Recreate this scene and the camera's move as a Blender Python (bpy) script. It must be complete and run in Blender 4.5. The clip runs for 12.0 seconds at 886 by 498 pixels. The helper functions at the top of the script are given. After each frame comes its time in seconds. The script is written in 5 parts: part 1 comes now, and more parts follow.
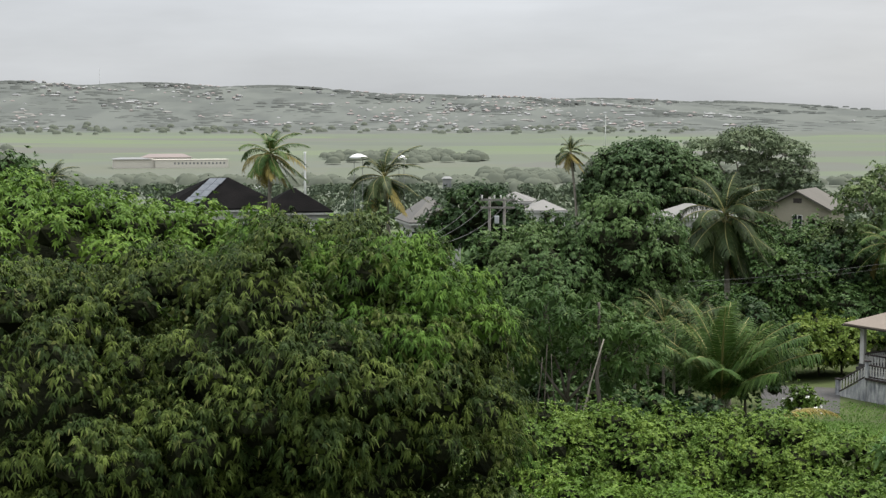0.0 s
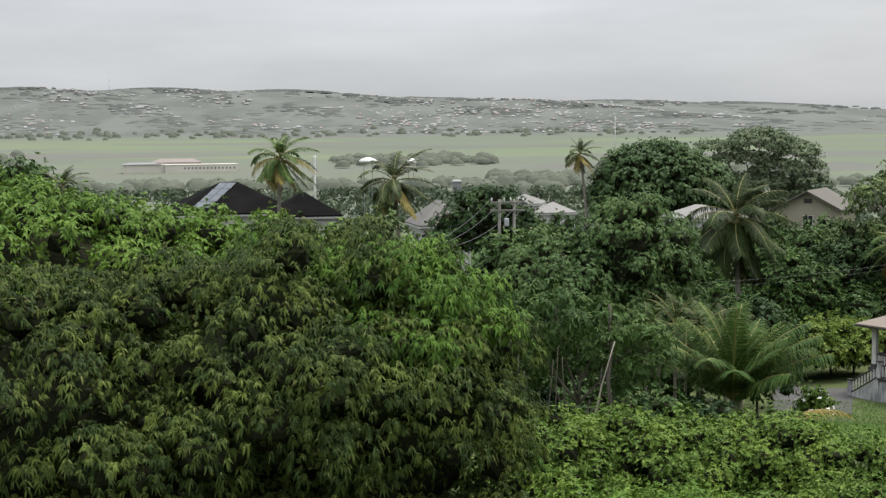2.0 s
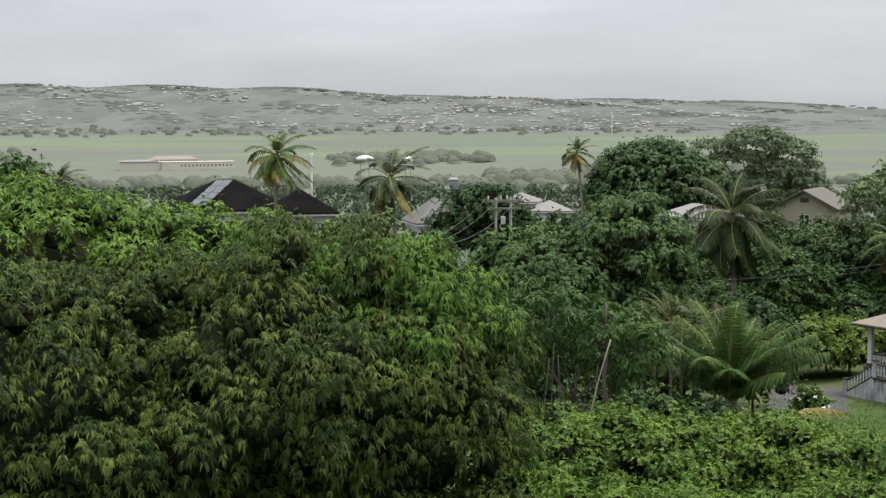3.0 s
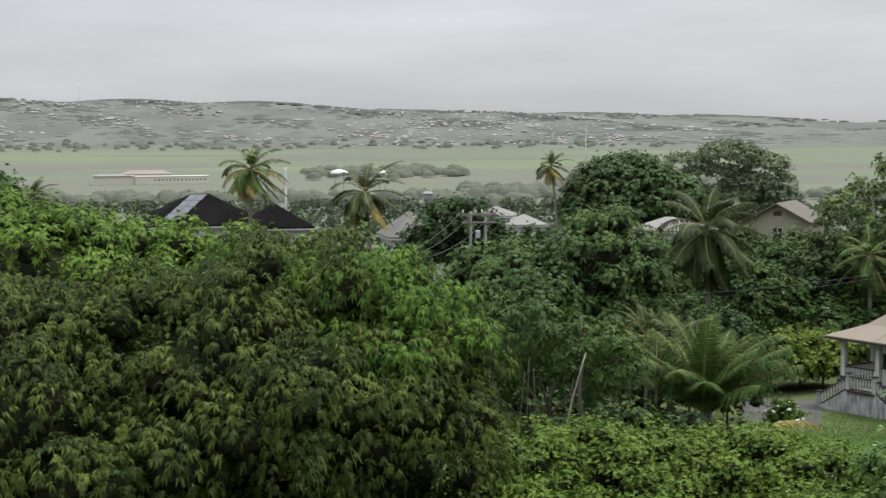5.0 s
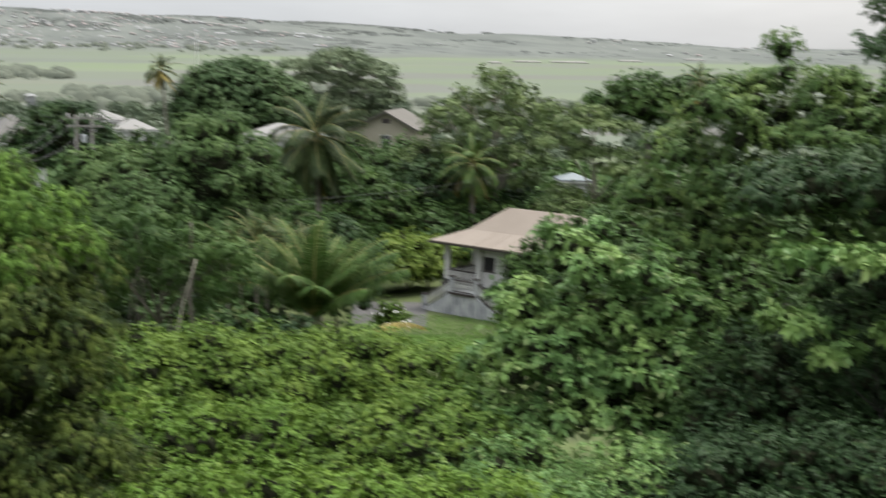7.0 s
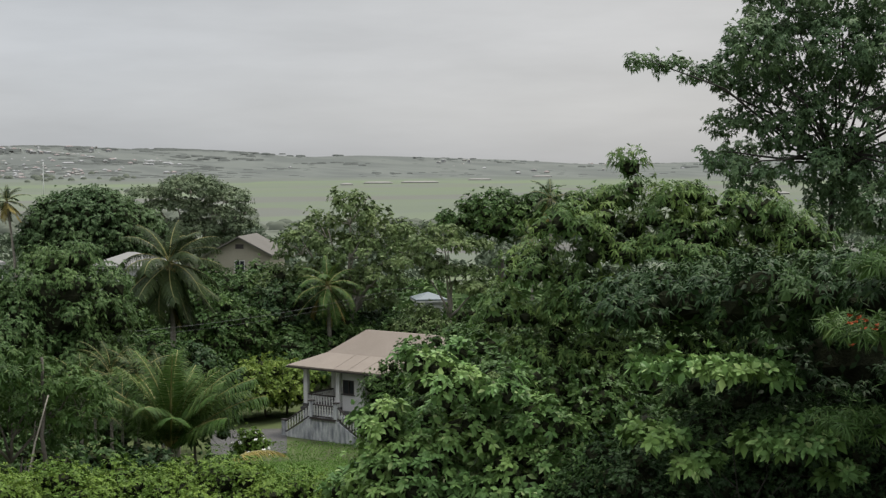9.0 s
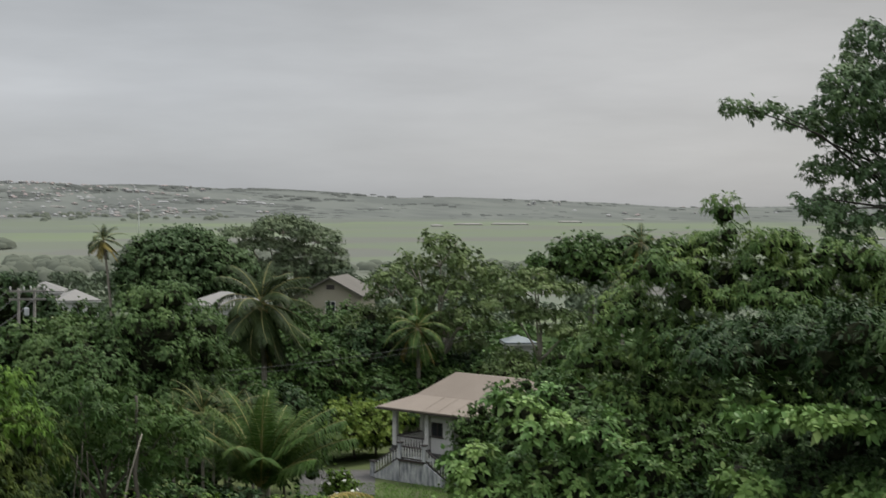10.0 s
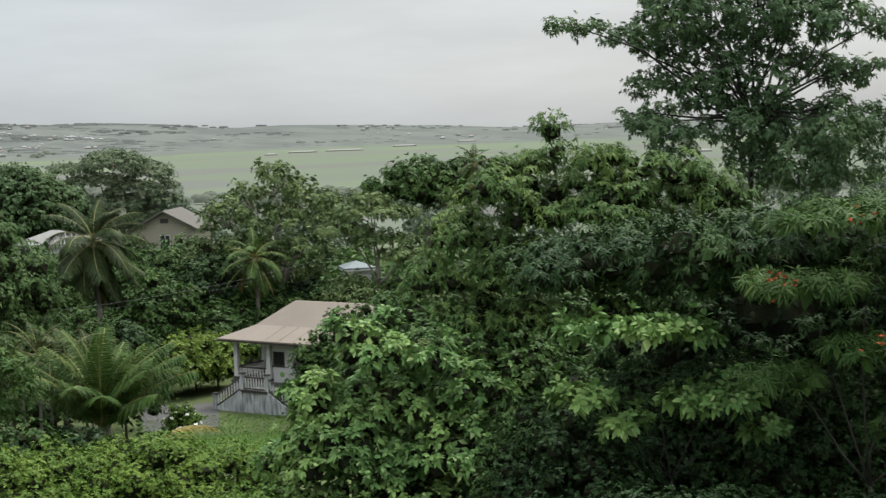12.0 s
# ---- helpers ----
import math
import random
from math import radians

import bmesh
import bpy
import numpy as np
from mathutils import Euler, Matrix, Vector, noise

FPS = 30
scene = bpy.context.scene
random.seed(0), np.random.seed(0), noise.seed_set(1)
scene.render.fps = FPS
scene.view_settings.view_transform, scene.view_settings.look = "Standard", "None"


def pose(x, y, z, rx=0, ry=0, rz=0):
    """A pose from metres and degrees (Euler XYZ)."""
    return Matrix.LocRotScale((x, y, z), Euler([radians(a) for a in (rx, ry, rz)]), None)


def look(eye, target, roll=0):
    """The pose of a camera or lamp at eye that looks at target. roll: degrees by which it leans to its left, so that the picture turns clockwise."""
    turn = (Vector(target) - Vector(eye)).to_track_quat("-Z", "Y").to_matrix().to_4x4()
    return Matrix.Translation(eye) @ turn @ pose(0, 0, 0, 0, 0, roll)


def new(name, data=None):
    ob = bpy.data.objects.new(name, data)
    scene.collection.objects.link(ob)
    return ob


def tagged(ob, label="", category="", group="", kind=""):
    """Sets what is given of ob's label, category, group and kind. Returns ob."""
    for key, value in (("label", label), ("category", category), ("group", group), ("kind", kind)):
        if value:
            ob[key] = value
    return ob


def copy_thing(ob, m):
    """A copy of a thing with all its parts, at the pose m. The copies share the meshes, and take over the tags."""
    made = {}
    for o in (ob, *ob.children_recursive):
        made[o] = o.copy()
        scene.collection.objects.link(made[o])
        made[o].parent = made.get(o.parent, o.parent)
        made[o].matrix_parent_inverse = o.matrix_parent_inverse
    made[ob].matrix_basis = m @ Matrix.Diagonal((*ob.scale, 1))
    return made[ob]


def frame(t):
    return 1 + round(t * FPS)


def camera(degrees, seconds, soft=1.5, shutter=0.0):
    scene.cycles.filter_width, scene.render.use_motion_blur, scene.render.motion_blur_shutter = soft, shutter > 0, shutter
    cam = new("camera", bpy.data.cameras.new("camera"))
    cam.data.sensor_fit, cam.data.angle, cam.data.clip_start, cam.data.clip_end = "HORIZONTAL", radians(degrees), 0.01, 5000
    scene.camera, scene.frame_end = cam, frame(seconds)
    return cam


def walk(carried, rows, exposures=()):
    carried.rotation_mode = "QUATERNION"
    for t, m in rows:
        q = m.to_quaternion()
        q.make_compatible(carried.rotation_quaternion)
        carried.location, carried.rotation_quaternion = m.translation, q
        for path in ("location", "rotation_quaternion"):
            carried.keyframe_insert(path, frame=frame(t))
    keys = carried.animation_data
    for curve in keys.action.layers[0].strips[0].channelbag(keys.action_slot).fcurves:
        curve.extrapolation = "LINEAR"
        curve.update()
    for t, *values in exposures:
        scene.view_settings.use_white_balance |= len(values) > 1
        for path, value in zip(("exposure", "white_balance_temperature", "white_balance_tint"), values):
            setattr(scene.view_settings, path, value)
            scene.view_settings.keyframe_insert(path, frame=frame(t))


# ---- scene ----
import functools
# ---------------------------------------------------------------- camera
cam = camera(33.1, 12.0, soft=1.35, shutter=0.3)
# seconds, eye, heading (degrees right of +y), tilt, roll
PATH = [
    (0.0, (-0.02, -0.04, 16.97), 0.00, -5.00, 0.03),
    (0.5, (-0.03, 0.10, 16.96), -0.32, -4.95, -0.11),
    (1.0, (0.02, 0.08, 16.97), -0.57, -4.79, -0.18),
    (1.5, (0.03, 0.03, 16.99), -0.56, -4.71, -0.28),
    (2.0, (0.00, 0.04, 16.98), -0.40, -4.89, -0.43),
    (2.5, (0.01, 0.01, 16.97), -0.26, -5.03, -0.19),
    (3.5, (0.00, 0.00, 16.97), -0.28, -4.85, -0.30),
    (4.5, (-0.01, -0.01, 16.97), -0.26, -4.66, -0.42),
    (5.0, (-0.02, -0.03, 16.97), 0.72, -4.43, -0.29),
    (5.5, (0.04, -0.10, 16.97), 4.98, -4.20, 0.21),
    (6.0, (0.19, -0.11, 16.92), 8.75, -3.73, 0.73),
    (6.5, (-0.01, -0.02, 16.91), 8.87, -4.85, 0.93),
    (7.0, (0.02, -0.01, 16.94), 15.67, -7.90, 1.26),
    (7.2, (-0.01, -0.01, 16.94), 19.49, -8.64, 1.85),
    (7.6, (-0.01, 0.00, 16.95), 23.60, -8.20, 1.60),
    (8.1, (-0.01, 0.02, 16.97), 24.20, -6.00, 1.00),
    (8.8, (-0.01, 0.05, 17.00), 21.61, -3.49, 0.28),
    (9.0, (-0.02, 0.03, 17.02), 21.18, -3.23, -0.25),
    (9.5, (-0.09, -0.08, 17.04), 20.36, -3.15, 0.16),
    (10.0, (-0.10, 0.01, 17.11), 17.74, -1.63, 0.24),
    (10.5, (-0.00, 0.08, 17.13), 16.64, -0.17, -0.16),
    (11.0, (-0.01, 0.04, 17.10), 19.52, -2.16, -0.45),
    (11.5, (0.03, 0.05, 17.09), 22.02, -3.91, -1.12),
    (12.0, (-0.00, -0.10, 17.09), 23.94, -4.58, -1.90),
]


def heading(eye, az, tilt):
    a, e = radians(az), radians(tilt)
    return Vector(eye) + 100 * Vector((math.sin(a) * math.cos(e), math.cos(a) * math.cos(e), math.sin(e)))


EXPOSURES = [(0.0, 0.0), (2.5, 0.0), (4.5, 0.0), (5.0, -0.05), (5.5, -0.1), (6.0, -0.2), (6.5, -0.4), (7.0, 0.28), (7.2, 0.42),
             (8.8, 0.0), (9.0, -0.25), (9.5, -0.6), (10.0, -0.42), (10.5, -1.22), (11.0, -0.98), (11.5, -0.27), (12.0, 0.0)]
walk(cam, [(t, look(e, heading(e, a, p), r)) for t, e, a, p, r in PATH],
     [(t, stops, float(np.interp(t, [0, 10.5, 12], [6500, 6500, 6400])), float(np.interp(t, [0, 10.5, 12], [10, 10, 7]))) for t, stops in EXPOSURES])

# ---------------------------------------------------------------- sky and sun
SUN_AZ, SUN_EL = 62, 66
world = bpy.data.worlds.new("overcast_sky")
scene.world = world
world.use_nodes = True
wn, wl = world.node_tree.nodes, world.node_tree.links
wn.clear()


def nd(nodes, kind, **values):
    n = nodes.new(kind)
    for k, v in values.items():
        if k in n.inputs:
            n.inputs[k].default_value = v
    return n


w_out = wn.new("ShaderNodeOutputWorld")
bg_sky, bg_cloud, w_mix = wn.new("ShaderNodeBackground"), wn.new("ShaderNodeBackground"), wn.new("ShaderNodeMixShader")
sky = wn.new("ShaderNodeTexSky")
sky.sky_type, sky.sun_disc = "NISHITA", False
sky.sun_elevation, sky.sun_rotation = radians(SUN_EL), radians(SUN_AZ)
bg_sky.inputs["Strength"].default_value = 0.1
wl.new(sky.outputs[0], bg_sky.inputs["Color"])
tc = wn.new("ShaderNodeTexCoord")
sep = wn.new("ShaderNodeSeparateXYZ")
wl.new(tc.outputs["Generated"], sep.inputs[0])
ramp = wn.new("ShaderNodeValToRGB")       # cloud deck, from the horizon to the zenith
wl.new(sep.outputs["Z"], ramp.inputs["Fac"])
els = ramp.color_ramp.elements
els[0].position, els[0].color = 0.0, (0.52, 0.53, 0.54, 1)
els[1].position, els[1].color = 1.0, (3.4, 3.43, 3.48, 1)
for p_, c_ in ((0.035, (0.65, 0.655, 0.66)), (0.075, (0.71, 0.715, 0.725)), (0.13, (0.64, 0.645, 0.65)), (0.2, (0.66, 0.665, 0.675)), (0.3, (0.85, 0.86, 0.875)), (0.45, (1.1, 1.12, 1.15))):
    e_ = els.new(p_)
    e_.color = (*c_, 1)
# long soft cloud bands
mp = wn.new("ShaderNodeMapping")
mp.inputs["Scale"].default_value = (2.2, 2.2, 11.0)
wl.new(tc.outputs["Generated"], mp.inputs["Vector"])
cn = nd(wn, "ShaderNodeTexNoise", Scale=1.6, Detail=5.0, Roughness=0.55)
wl.new(mp.outputs[0], cn.inputs["Vector"])
cr = wn.new("ShaderNodeMapRange")
cr.inputs["From Min"].default_value, cr.inputs["From Max"].default_value = 0.3, 0.7
cr.inputs["To Min"].default_value, cr.inputs["To Max"].default_value = 0.88, 1.14
wl.new(cn.outputs["Fac"], cr.inputs["Value"])
# a warmer, brighter quarter where the sun stands behind the clouds
dotn = wn.new("ShaderNodeVectorMath")
dotn.operation = "DOT_PRODUCT"
dotn.inputs[1].default_value = (math.sin(radians(SUN_AZ)), math.cos(radians(SUN_AZ)), 0.25)
wl.new(tc.outputs["Generated"], dotn.inputs[0])
warm = wn.new("ShaderNodeMapRange")
warm.inputs["From Min"].default_value, warm.inputs["From Max"].default_value = 0.6, 1.0
wl.new(dotn.outputs["Value"], warm.inputs["Value"])
tint = wn.new("ShaderNodeMix")
tint.data_type = "RGBA"
tint.inputs[6].default_value, tint.inputs[7].default_value = (0.965, 0.99, 1.02, 1), (1.03, 0.995, 0.955, 1)
wl.new(warm.outputs[0], tint.inputs[0])
mul = wn.new("ShaderNodeMix")
mul.data_type, mul.blend_type = "RGBA", "MULTIPLY"
mul.inputs[0].default_value = 1.0
wl.new(ramp.outputs[0], mul.inputs[6])
wl.new(tint.outputs[2], mul.inputs[7])
wl.new(mul.outputs[2], bg_cloud.inputs["Color"])
wl.new(cr.outputs[0], bg_cloud.inputs["Strength"])
w_mix.inputs[0].default_value = 0.92
wl.new(bg_sky.outputs[0], w_mix.inputs[1])
wl.new(bg_cloud.outputs[0], w_mix.inputs[2])
wl.new(w_mix.outputs[0], w_out.inputs[0])

sun = new("sun", bpy.data.lights.new("sun", "SUN"))
sun.data.energy, sun.data.angle, sun.data.color = 3.6, radians(12), (1.0, 0.95, 0.87)
sun.matrix_world = look((0, 0, 300), Vector((0, 0, 300)) - Vector((math.sin(radians(SUN_AZ)) * math.cos(radians(SUN_EL)),
                        math.cos(radians(SUN_AZ)) * math.cos(radians(SUN_EL)), math.sin(radians(SUN_EL)))))


# ---------------------------------------------------------------- materials
def material(name, rough=0.8, metal=0.0, spec=0.3):
    m = bpy.data.materials.new(name)
    m.use_nodes = True
    b = m.node_tree.nodes["Principled BSDF"]
    b.inputs["Roughness"].default_value, b.inputs["Metallic"].default_value = rough, metal
    b.inputs["Specular IOR Level"].default_value = spec
    return m, m.node_tree.nodes, m.node_tree.links, b


def mixer(nodes, links, fac, a, b, blend="MIX"):
    m = nodes.new("ShaderNodeMix")
    m.data_type, m.blend_type = "RGBA", blend
    for slot, v in ((0, fac), (6, a), (7, b)):
        if isinstance(v, (int, float)):
            m.inputs[slot].default_value = v
        elif isinstance(v, tuple):
            m.inputs[slot].default_value = (*v, 1)
        else:
            links.new(v, m.inputs[slot])
    return m.outputs[2]


def noise_at(nodes, links, scale, detail=4.0, lo=0.35, hi=0.65, coord="Object", stretch=None):
    t = nodes.new("ShaderNodeTexCoord")
    n = nd(nodes, "ShaderNodeTexNoise", Scale=scale, Detail=detail)
    src = t.outputs[coord]
    if stretch:
        mpn = nodes.new("ShaderNodeMapping")
        mpn.inputs["Scale"].default_value = stretch
        links.new(src, mpn.inputs["Vector"])
        src = mpn.outputs[0]
    links.new(src, n.inputs["Vector"])
    r = nodes.new("ShaderNodeMapRange")
    r.inputs["From Min"].default_value, r.inputs["From Max"].default_value = lo, hi
    links.new(n.outputs["Fac"], r.inputs["Value"])
    return r.outputs[0]


def leaf_material(name, old, fresh, pale, rough=0.5, trans=0.25, patch=0.7, fresh_lo=0.45, fresh_hi=0.75, gloss=0.1):
    """Leaves: each one its own shade, with patches of fresh growth and a few paler or yellowed leaves."""
    m, n, l, b = material(name, rough, 0, gloss)
    g = n.new("ShaderNodeNewGeometry")
    patchy = noise_at(n, l, patch, 3.0, fresh_lo, fresh_hi)
    base = mixer(n, l, patchy, old, fresh)
    r = n.new("ShaderNodeMapRange")
    r.inputs["From Min"].default_value, r.inputs["To Min"].default_value, r.inputs["To Max"].default_value = 0.0, 0.76, 1.26
    l.new(g.outputs["Random Per Island"], r.inputs["Value"])
    v = n.new("ShaderNodeVectorMath")
    v.operation = "SCALE"
    l.new(base, v.inputs[0])
    l.new(r.outputs[0], v.inputs["Scale"])
    few = n.new("ShaderNodeMapRange")
    few.inputs["From Min"].default_value, few.inputs["From Max"].default_value = 0.9, 1.0
    few.inputs["To Max"].default_value = 0.6
    l.new(g.outputs["Random Per Island"], few.inputs["Value"])
    col = mixer(n, l, few.outputs[0], v.outputs[0], pale)
    l.new(col, b.inputs["Base Color"])
    tr = n.new("ShaderNodeBsdfTranslucent")
    l.new(col, tr.inputs["Color"])
    mx = n.new("ShaderNodeMixShader")
    mx.inputs[0].default_value = trans
    l.new(b.outputs[0], mx.inputs[1])
    l.new(tr.outputs[0], mx.inputs[2])
    l.new(mx.outputs[0], n["Material Output"].inputs["Surface"])
    return m


def plain_material(name, a, b_, scale=2.0, rough=0.8, bump=0.0, bump_scale=20.0, metal=0.0, stretch=None, spec=0.3):
    """Two tones in soft patches, with fine grain and relief."""
    m, n, l, b = material(name, rough, metal, spec)
    patchy = noise_at(n, l, scale, 5.0, 0.3, 0.7, stretch=stretch)
    grain = noise_at(n, l, bump_scale, 4.0, 0.2, 0.8)
    col = mixer(n, l, patchy, a, b_)
    dark = tuple(0.72 * c for c in a)
    g2 = n.new("ShaderNodeMath")
    g2.operation = "MULTIPLY"
    g2.inputs[1].default_value = 0.35
    l.new(grain, g2.inputs[0])
    l.new(mixer(n, l, g2.outputs[0], col, dark), b.inputs["Base Color"])
    if bump:
        bp = n.new("ShaderNodeBump")
        bp.inputs["Strength"].default_value, bp.inputs["Distance"].default_value = bump, 0.05
        l.new(grain, bp.inputs["Height"])
        l.new(bp.outputs[0], b.inputs["Normal"])
    return m


MANGO = leaf_material("mango_leaf", (0.023, 0.039, 0.010), (0.086, 0.116, 0.024), (0.15, 0.15, 0.05), 0.5, 0.06, 1.5, 0.42, 0.68, gloss=0.06)
MANGO_FRESH = leaf_material("fresh_mango_leaf", (0.045, 0.092, 0.016), (0.092, 0.165, 0.026), (0.14, 0.18, 0.04), 0.5, 0.1, 1.2, 0.4, 0.65, gloss=0.06)
LIME = leaf_material("fresh_leaf", (0.076, 0.142, 0.020), (0.150, 0.226, 0.034), (0.17, 0.22, 0.05), 0.5, 0.16, 0.4)
VINE = leaf_material("vine_leaf", (0.076, 0.134, 0.023), (0.168, 0.240, 0.041), (0.18, 0.22, 0.05), 0.5, 0.16, 0.6)
DARK = leaf_material("dark_leaf", (0.021, 0.044, 0.015), (0.044, 0.080, 0.022), (0.07, 0.10, 0.03), 0.5, 0.08, 0.4)
MID = leaf_material("tree_leaf", (0.036, 0.072, 0.018), (0.070, 0.120, 0.028), (0.12, 0.15, 0.05), 0.5, 0.12, 0.4)
OLIVE = leaf_material("olive_leaf", (0.075, 0.112, 0.038), (0.130, 0.172, 0.058), (0.23, 0.24, 0.14), 0.5, 0.14, 0.4)
# dark leaf green with some distance haze mixed in
HAZED_DOME = leaf_material("hazed_dome_tree_leaf", (0.050, 0.088, 0.033), (0.080, 0.126, 0.044), (0.11, 0.14, 0.06), 0.5, 0.1, 0.15)
# leaf green lightened and greyed: distance haze put into the colour
HAZED_LEAF = leaf_material("hazed_leaf", (0.105, 0.138, 0.076), (0.150, 0.182, 0.098), (0.17, 0.19, 0.12), 0.6, 0.12, 0.3)
SLOPE = leaf_material("slope_tree_leaf", (0.050, 0.092, 0.028), (0.092, 0.145, 0.042), (0.15, 0.18, 0.07), 0.5, 0.12, 0.3)
HILL = leaf_material("hillside_leaf", (0.060, 0.108, 0.030), (0.125, 0.182, 0.044), (0.17, 0.20, 0.06), 0.5, 0.12, 1.0)
CANOPY = leaf_material("canopy_leaf", (0.064, 0.108, 0.050), (0.104, 0.156, 0.064), (0.13, 0.17, 0.07), 0.45, 0.22, 0.6)
BIG = leaf_material("broad_leaf", (0.090, 0.166, 0.050), (0.195, 0.290, 0.080), (0.30, 0.34, 0.15), 0.42, 0.14, 0.7)
YELLOWISH = leaf_material("yellow_green_leaf", (0.105, 0.16, 0.03), (0.175, 0.232, 0.045), (0.24, 0.25, 0.06), 0.5, 0.3, 0.8)
FROND = leaf_material("palm_leaflet", (0.024, 0.040, 0.012), (0.046, 0.066, 0.018), (0.12, 0.13, 0.05), 0.5, 0.12, 0.5)
FROND_FRESH = leaf_material("fresh_palm_leaflet", (0.036, 0.074, 0.014), (0.080, 0.126, 0.024), (0.16, 0.18, 0.06), 0.5, 0.15, 0.5)
FROND_DRY = leaf_material("dry_palm_leaflet", (0.23, 0.185, 0.055), (0.33, 0.275, 0.085), (0.35, 0.31, 0.15), 0.6, 0.25, 0.5)
FLOWER_RED = leaf_material("red_blossom", (0.28, 0.06, 0.025), (0.36, 0.10, 0.035), (0.38, 0.15, 0.06), 0.6, 0.2, 2.0)
FLOWER_WHITE = leaf_material("white_blossom", (0.72, 0.72, 0.68), (0.8, 0.8, 0.76), (0.8, 0.8, 0.7), 0.6, 0.2, 2.0)
# tree belts of the plain: haze is greyed into the base colour
HAZED_FAR_WOOD = plain_material("hazed_distant_wood", (0.092, 0.102, 0.080), (0.112, 0.123, 0.096), 0.03, 0.95, spec=0.0)
BARK = plain_material("bark", (0.065, 0.055, 0.045), (0.12, 0.105, 0.088), 3.0, 0.9, 0.6, 14.0, stretch=(1, 1, 0.25))
DARK_BARK = plain_material("dark_bark", (0.022, 0.020, 0.016), (0.042, 0.037, 0.030), 3.0, 0.9, 0.6, 14.0, stretch=(1, 1, 0.25))
# near-black colour that stands in for shade between the leaf heaps
GAP_SHADE = plain_material("crown_gap_shade", (0.013, 0.015, 0.009), (0.026, 0.029, 0.015), 3.0, 0.95, 0.6, 14.0, spec=0.02)
PALE_BARK = plain_material("pale_bark", (0.24, 0.21, 0.17), (0.36, 0.33, 0.28), 3.0, 0.9, 0.5, 12.0, stretch=(1, 1, 0.3))


# ---------------------------------------------------------------- mesh helpers
def polar(az, d, z=0.0):
    return Vector((d * math.sin(radians(az)), d * math.cos(radians(az)), z))


def mesh_of(name, V, F, mats, smooth=False, slots=None):
    V, F = np.asarray(V, float), np.asarray(F, np.int32)
    me = bpy.data.meshes.new(name)
    me.vertices.add(len(V))
    me.vertices.foreach_set("co", V.ravel())
    me.loops.add(F.size)
    me.loops.foreach_set("vertex_index", F.ravel())
    me.polygons.add(len(F))
    k = F.shape[1]
    me.polygons.foreach_set("loop_start", np.arange(0, F.size, k, dtype=np.int32))
    me.polygons.foreach_set("use_smooth", np.full(len(F), smooth, dtype=bool))
    for mt in (mats if isinstance(mats, (list, tuple)) else [mats]):
        me.materials.append(mt)
    if slots is not None:
        me.polygons.foreach_set("material_index", np.asarray(slots, np.int32))
    me.update(calc_edges=True)
    me.validate()
    return me


def part(name, data, parent, label="", mat=None, smooth=False):
    """Links a mesh, (V, F) arrays or a bmesh as one object under a thing or a part."""
    if isinstance(data, bmesh.types.BMesh):
        me = bpy.data.meshes.new(name)
        data.to_mesh(me)
        data.free()
        me.materials.append(mat)
        if smooth:
            me.polygons.foreach_set("use_smooth", np.ones(len(me.polygons), dtype=bool))
    elif isinstance(data, bpy.types.Mesh):
        me = data
    else:
        me = mesh_of(name, data[0], data[1], mat, smooth)
    ob = new(name, me)
    ob.parent = parent
    return tagged(ob, label)


def thing(name, label, category, at=(0, 0, 0), rz=0.0, group="", kind=""):
    ob = new(name)
    ob.empty_display_size = 0.3
    ob.matrix_basis = pose(*at, 0, 0, rz)
    return tagged(ob, label, category, group, kind)


def joined(pieces):
    V, F, o = [], [], 0
    for v, f in pieces:
        V.append(v)
        F.append(np.asarray(f) + o)
        o += len(v)
    return np.concatenate(V), np.concatenate(F)


def tube(path, radii, sides=8, wobble=0.0, rng=None):
    """A tapered limb along a line of points, as triangles, with closed ends."""
    P = np.asarray(path, float)
    n = len(P)
    T = np.gradient(P, axis=0)
    T /= np.linalg.norm(T, axis=1)[:, None] + 1e-9
    ref = np.array([1.0, 0.0, 0.0]) if abs(T[0][0]) < 0.8 else np.array([0.0, 1.0, 0.0])
    A = np.cross(T, ref)
    A /= np.linalg.norm(A, axis=1)[:, None] + 1e-9
    B = np.cross(T, A)
    ang = np.arange(sides) * 2 * np.pi / sides
    r = np.asarray(radii, float)[:, None] * np.ones((1, sides))
    if wobble and rng is not None:
        r = r * (1 + wobble * rng.normal(size=r.shape))
    V = P[:, None] + r[..., None] * (np.cos(ang)[None, :, None] * A[:, None] + np.sin(ang)[None, :, None] * B[:, None])
    V = V.reshape(-1, 3)
    F = []
    for i in range(n - 1):
        for j in range(sides):
            a, b, c, d = i * sides + j, i * sides + (j + 1) % sides, (i + 1) * sides + (j + 1) % sides, (i + 1) * sides + j
            F += [(a, b, c), (a, c, d)]
    V = np.vstack([V, P[0], P[-1]])
    for j in range(sides):
        F += [(n * sides, (j + 1) % sides, j), (n * sides + 1, (n - 1) * sides + j, (n - 1) * sides + (j + 1) % sides)]
    return V, np.array(F)


def bent(a, b, sag=0.0, steps=5, rng=None, jitter=0.0):
    """Points along a limb from a to b, bowed upward by sag."""
    a, b = np.asarray(a, float), np.asarray(b, float)
    t = np.linspace(0, 1, steps)[:, None]
    P = a + (b - a) * t + np.array([0, 0, 1.0]) * sag * (4 * t * (1 - t))
    if rng is not None and jitter:
        P[1:-1] += rng.normal(size=(steps - 2, 3)) * jitter
    return P


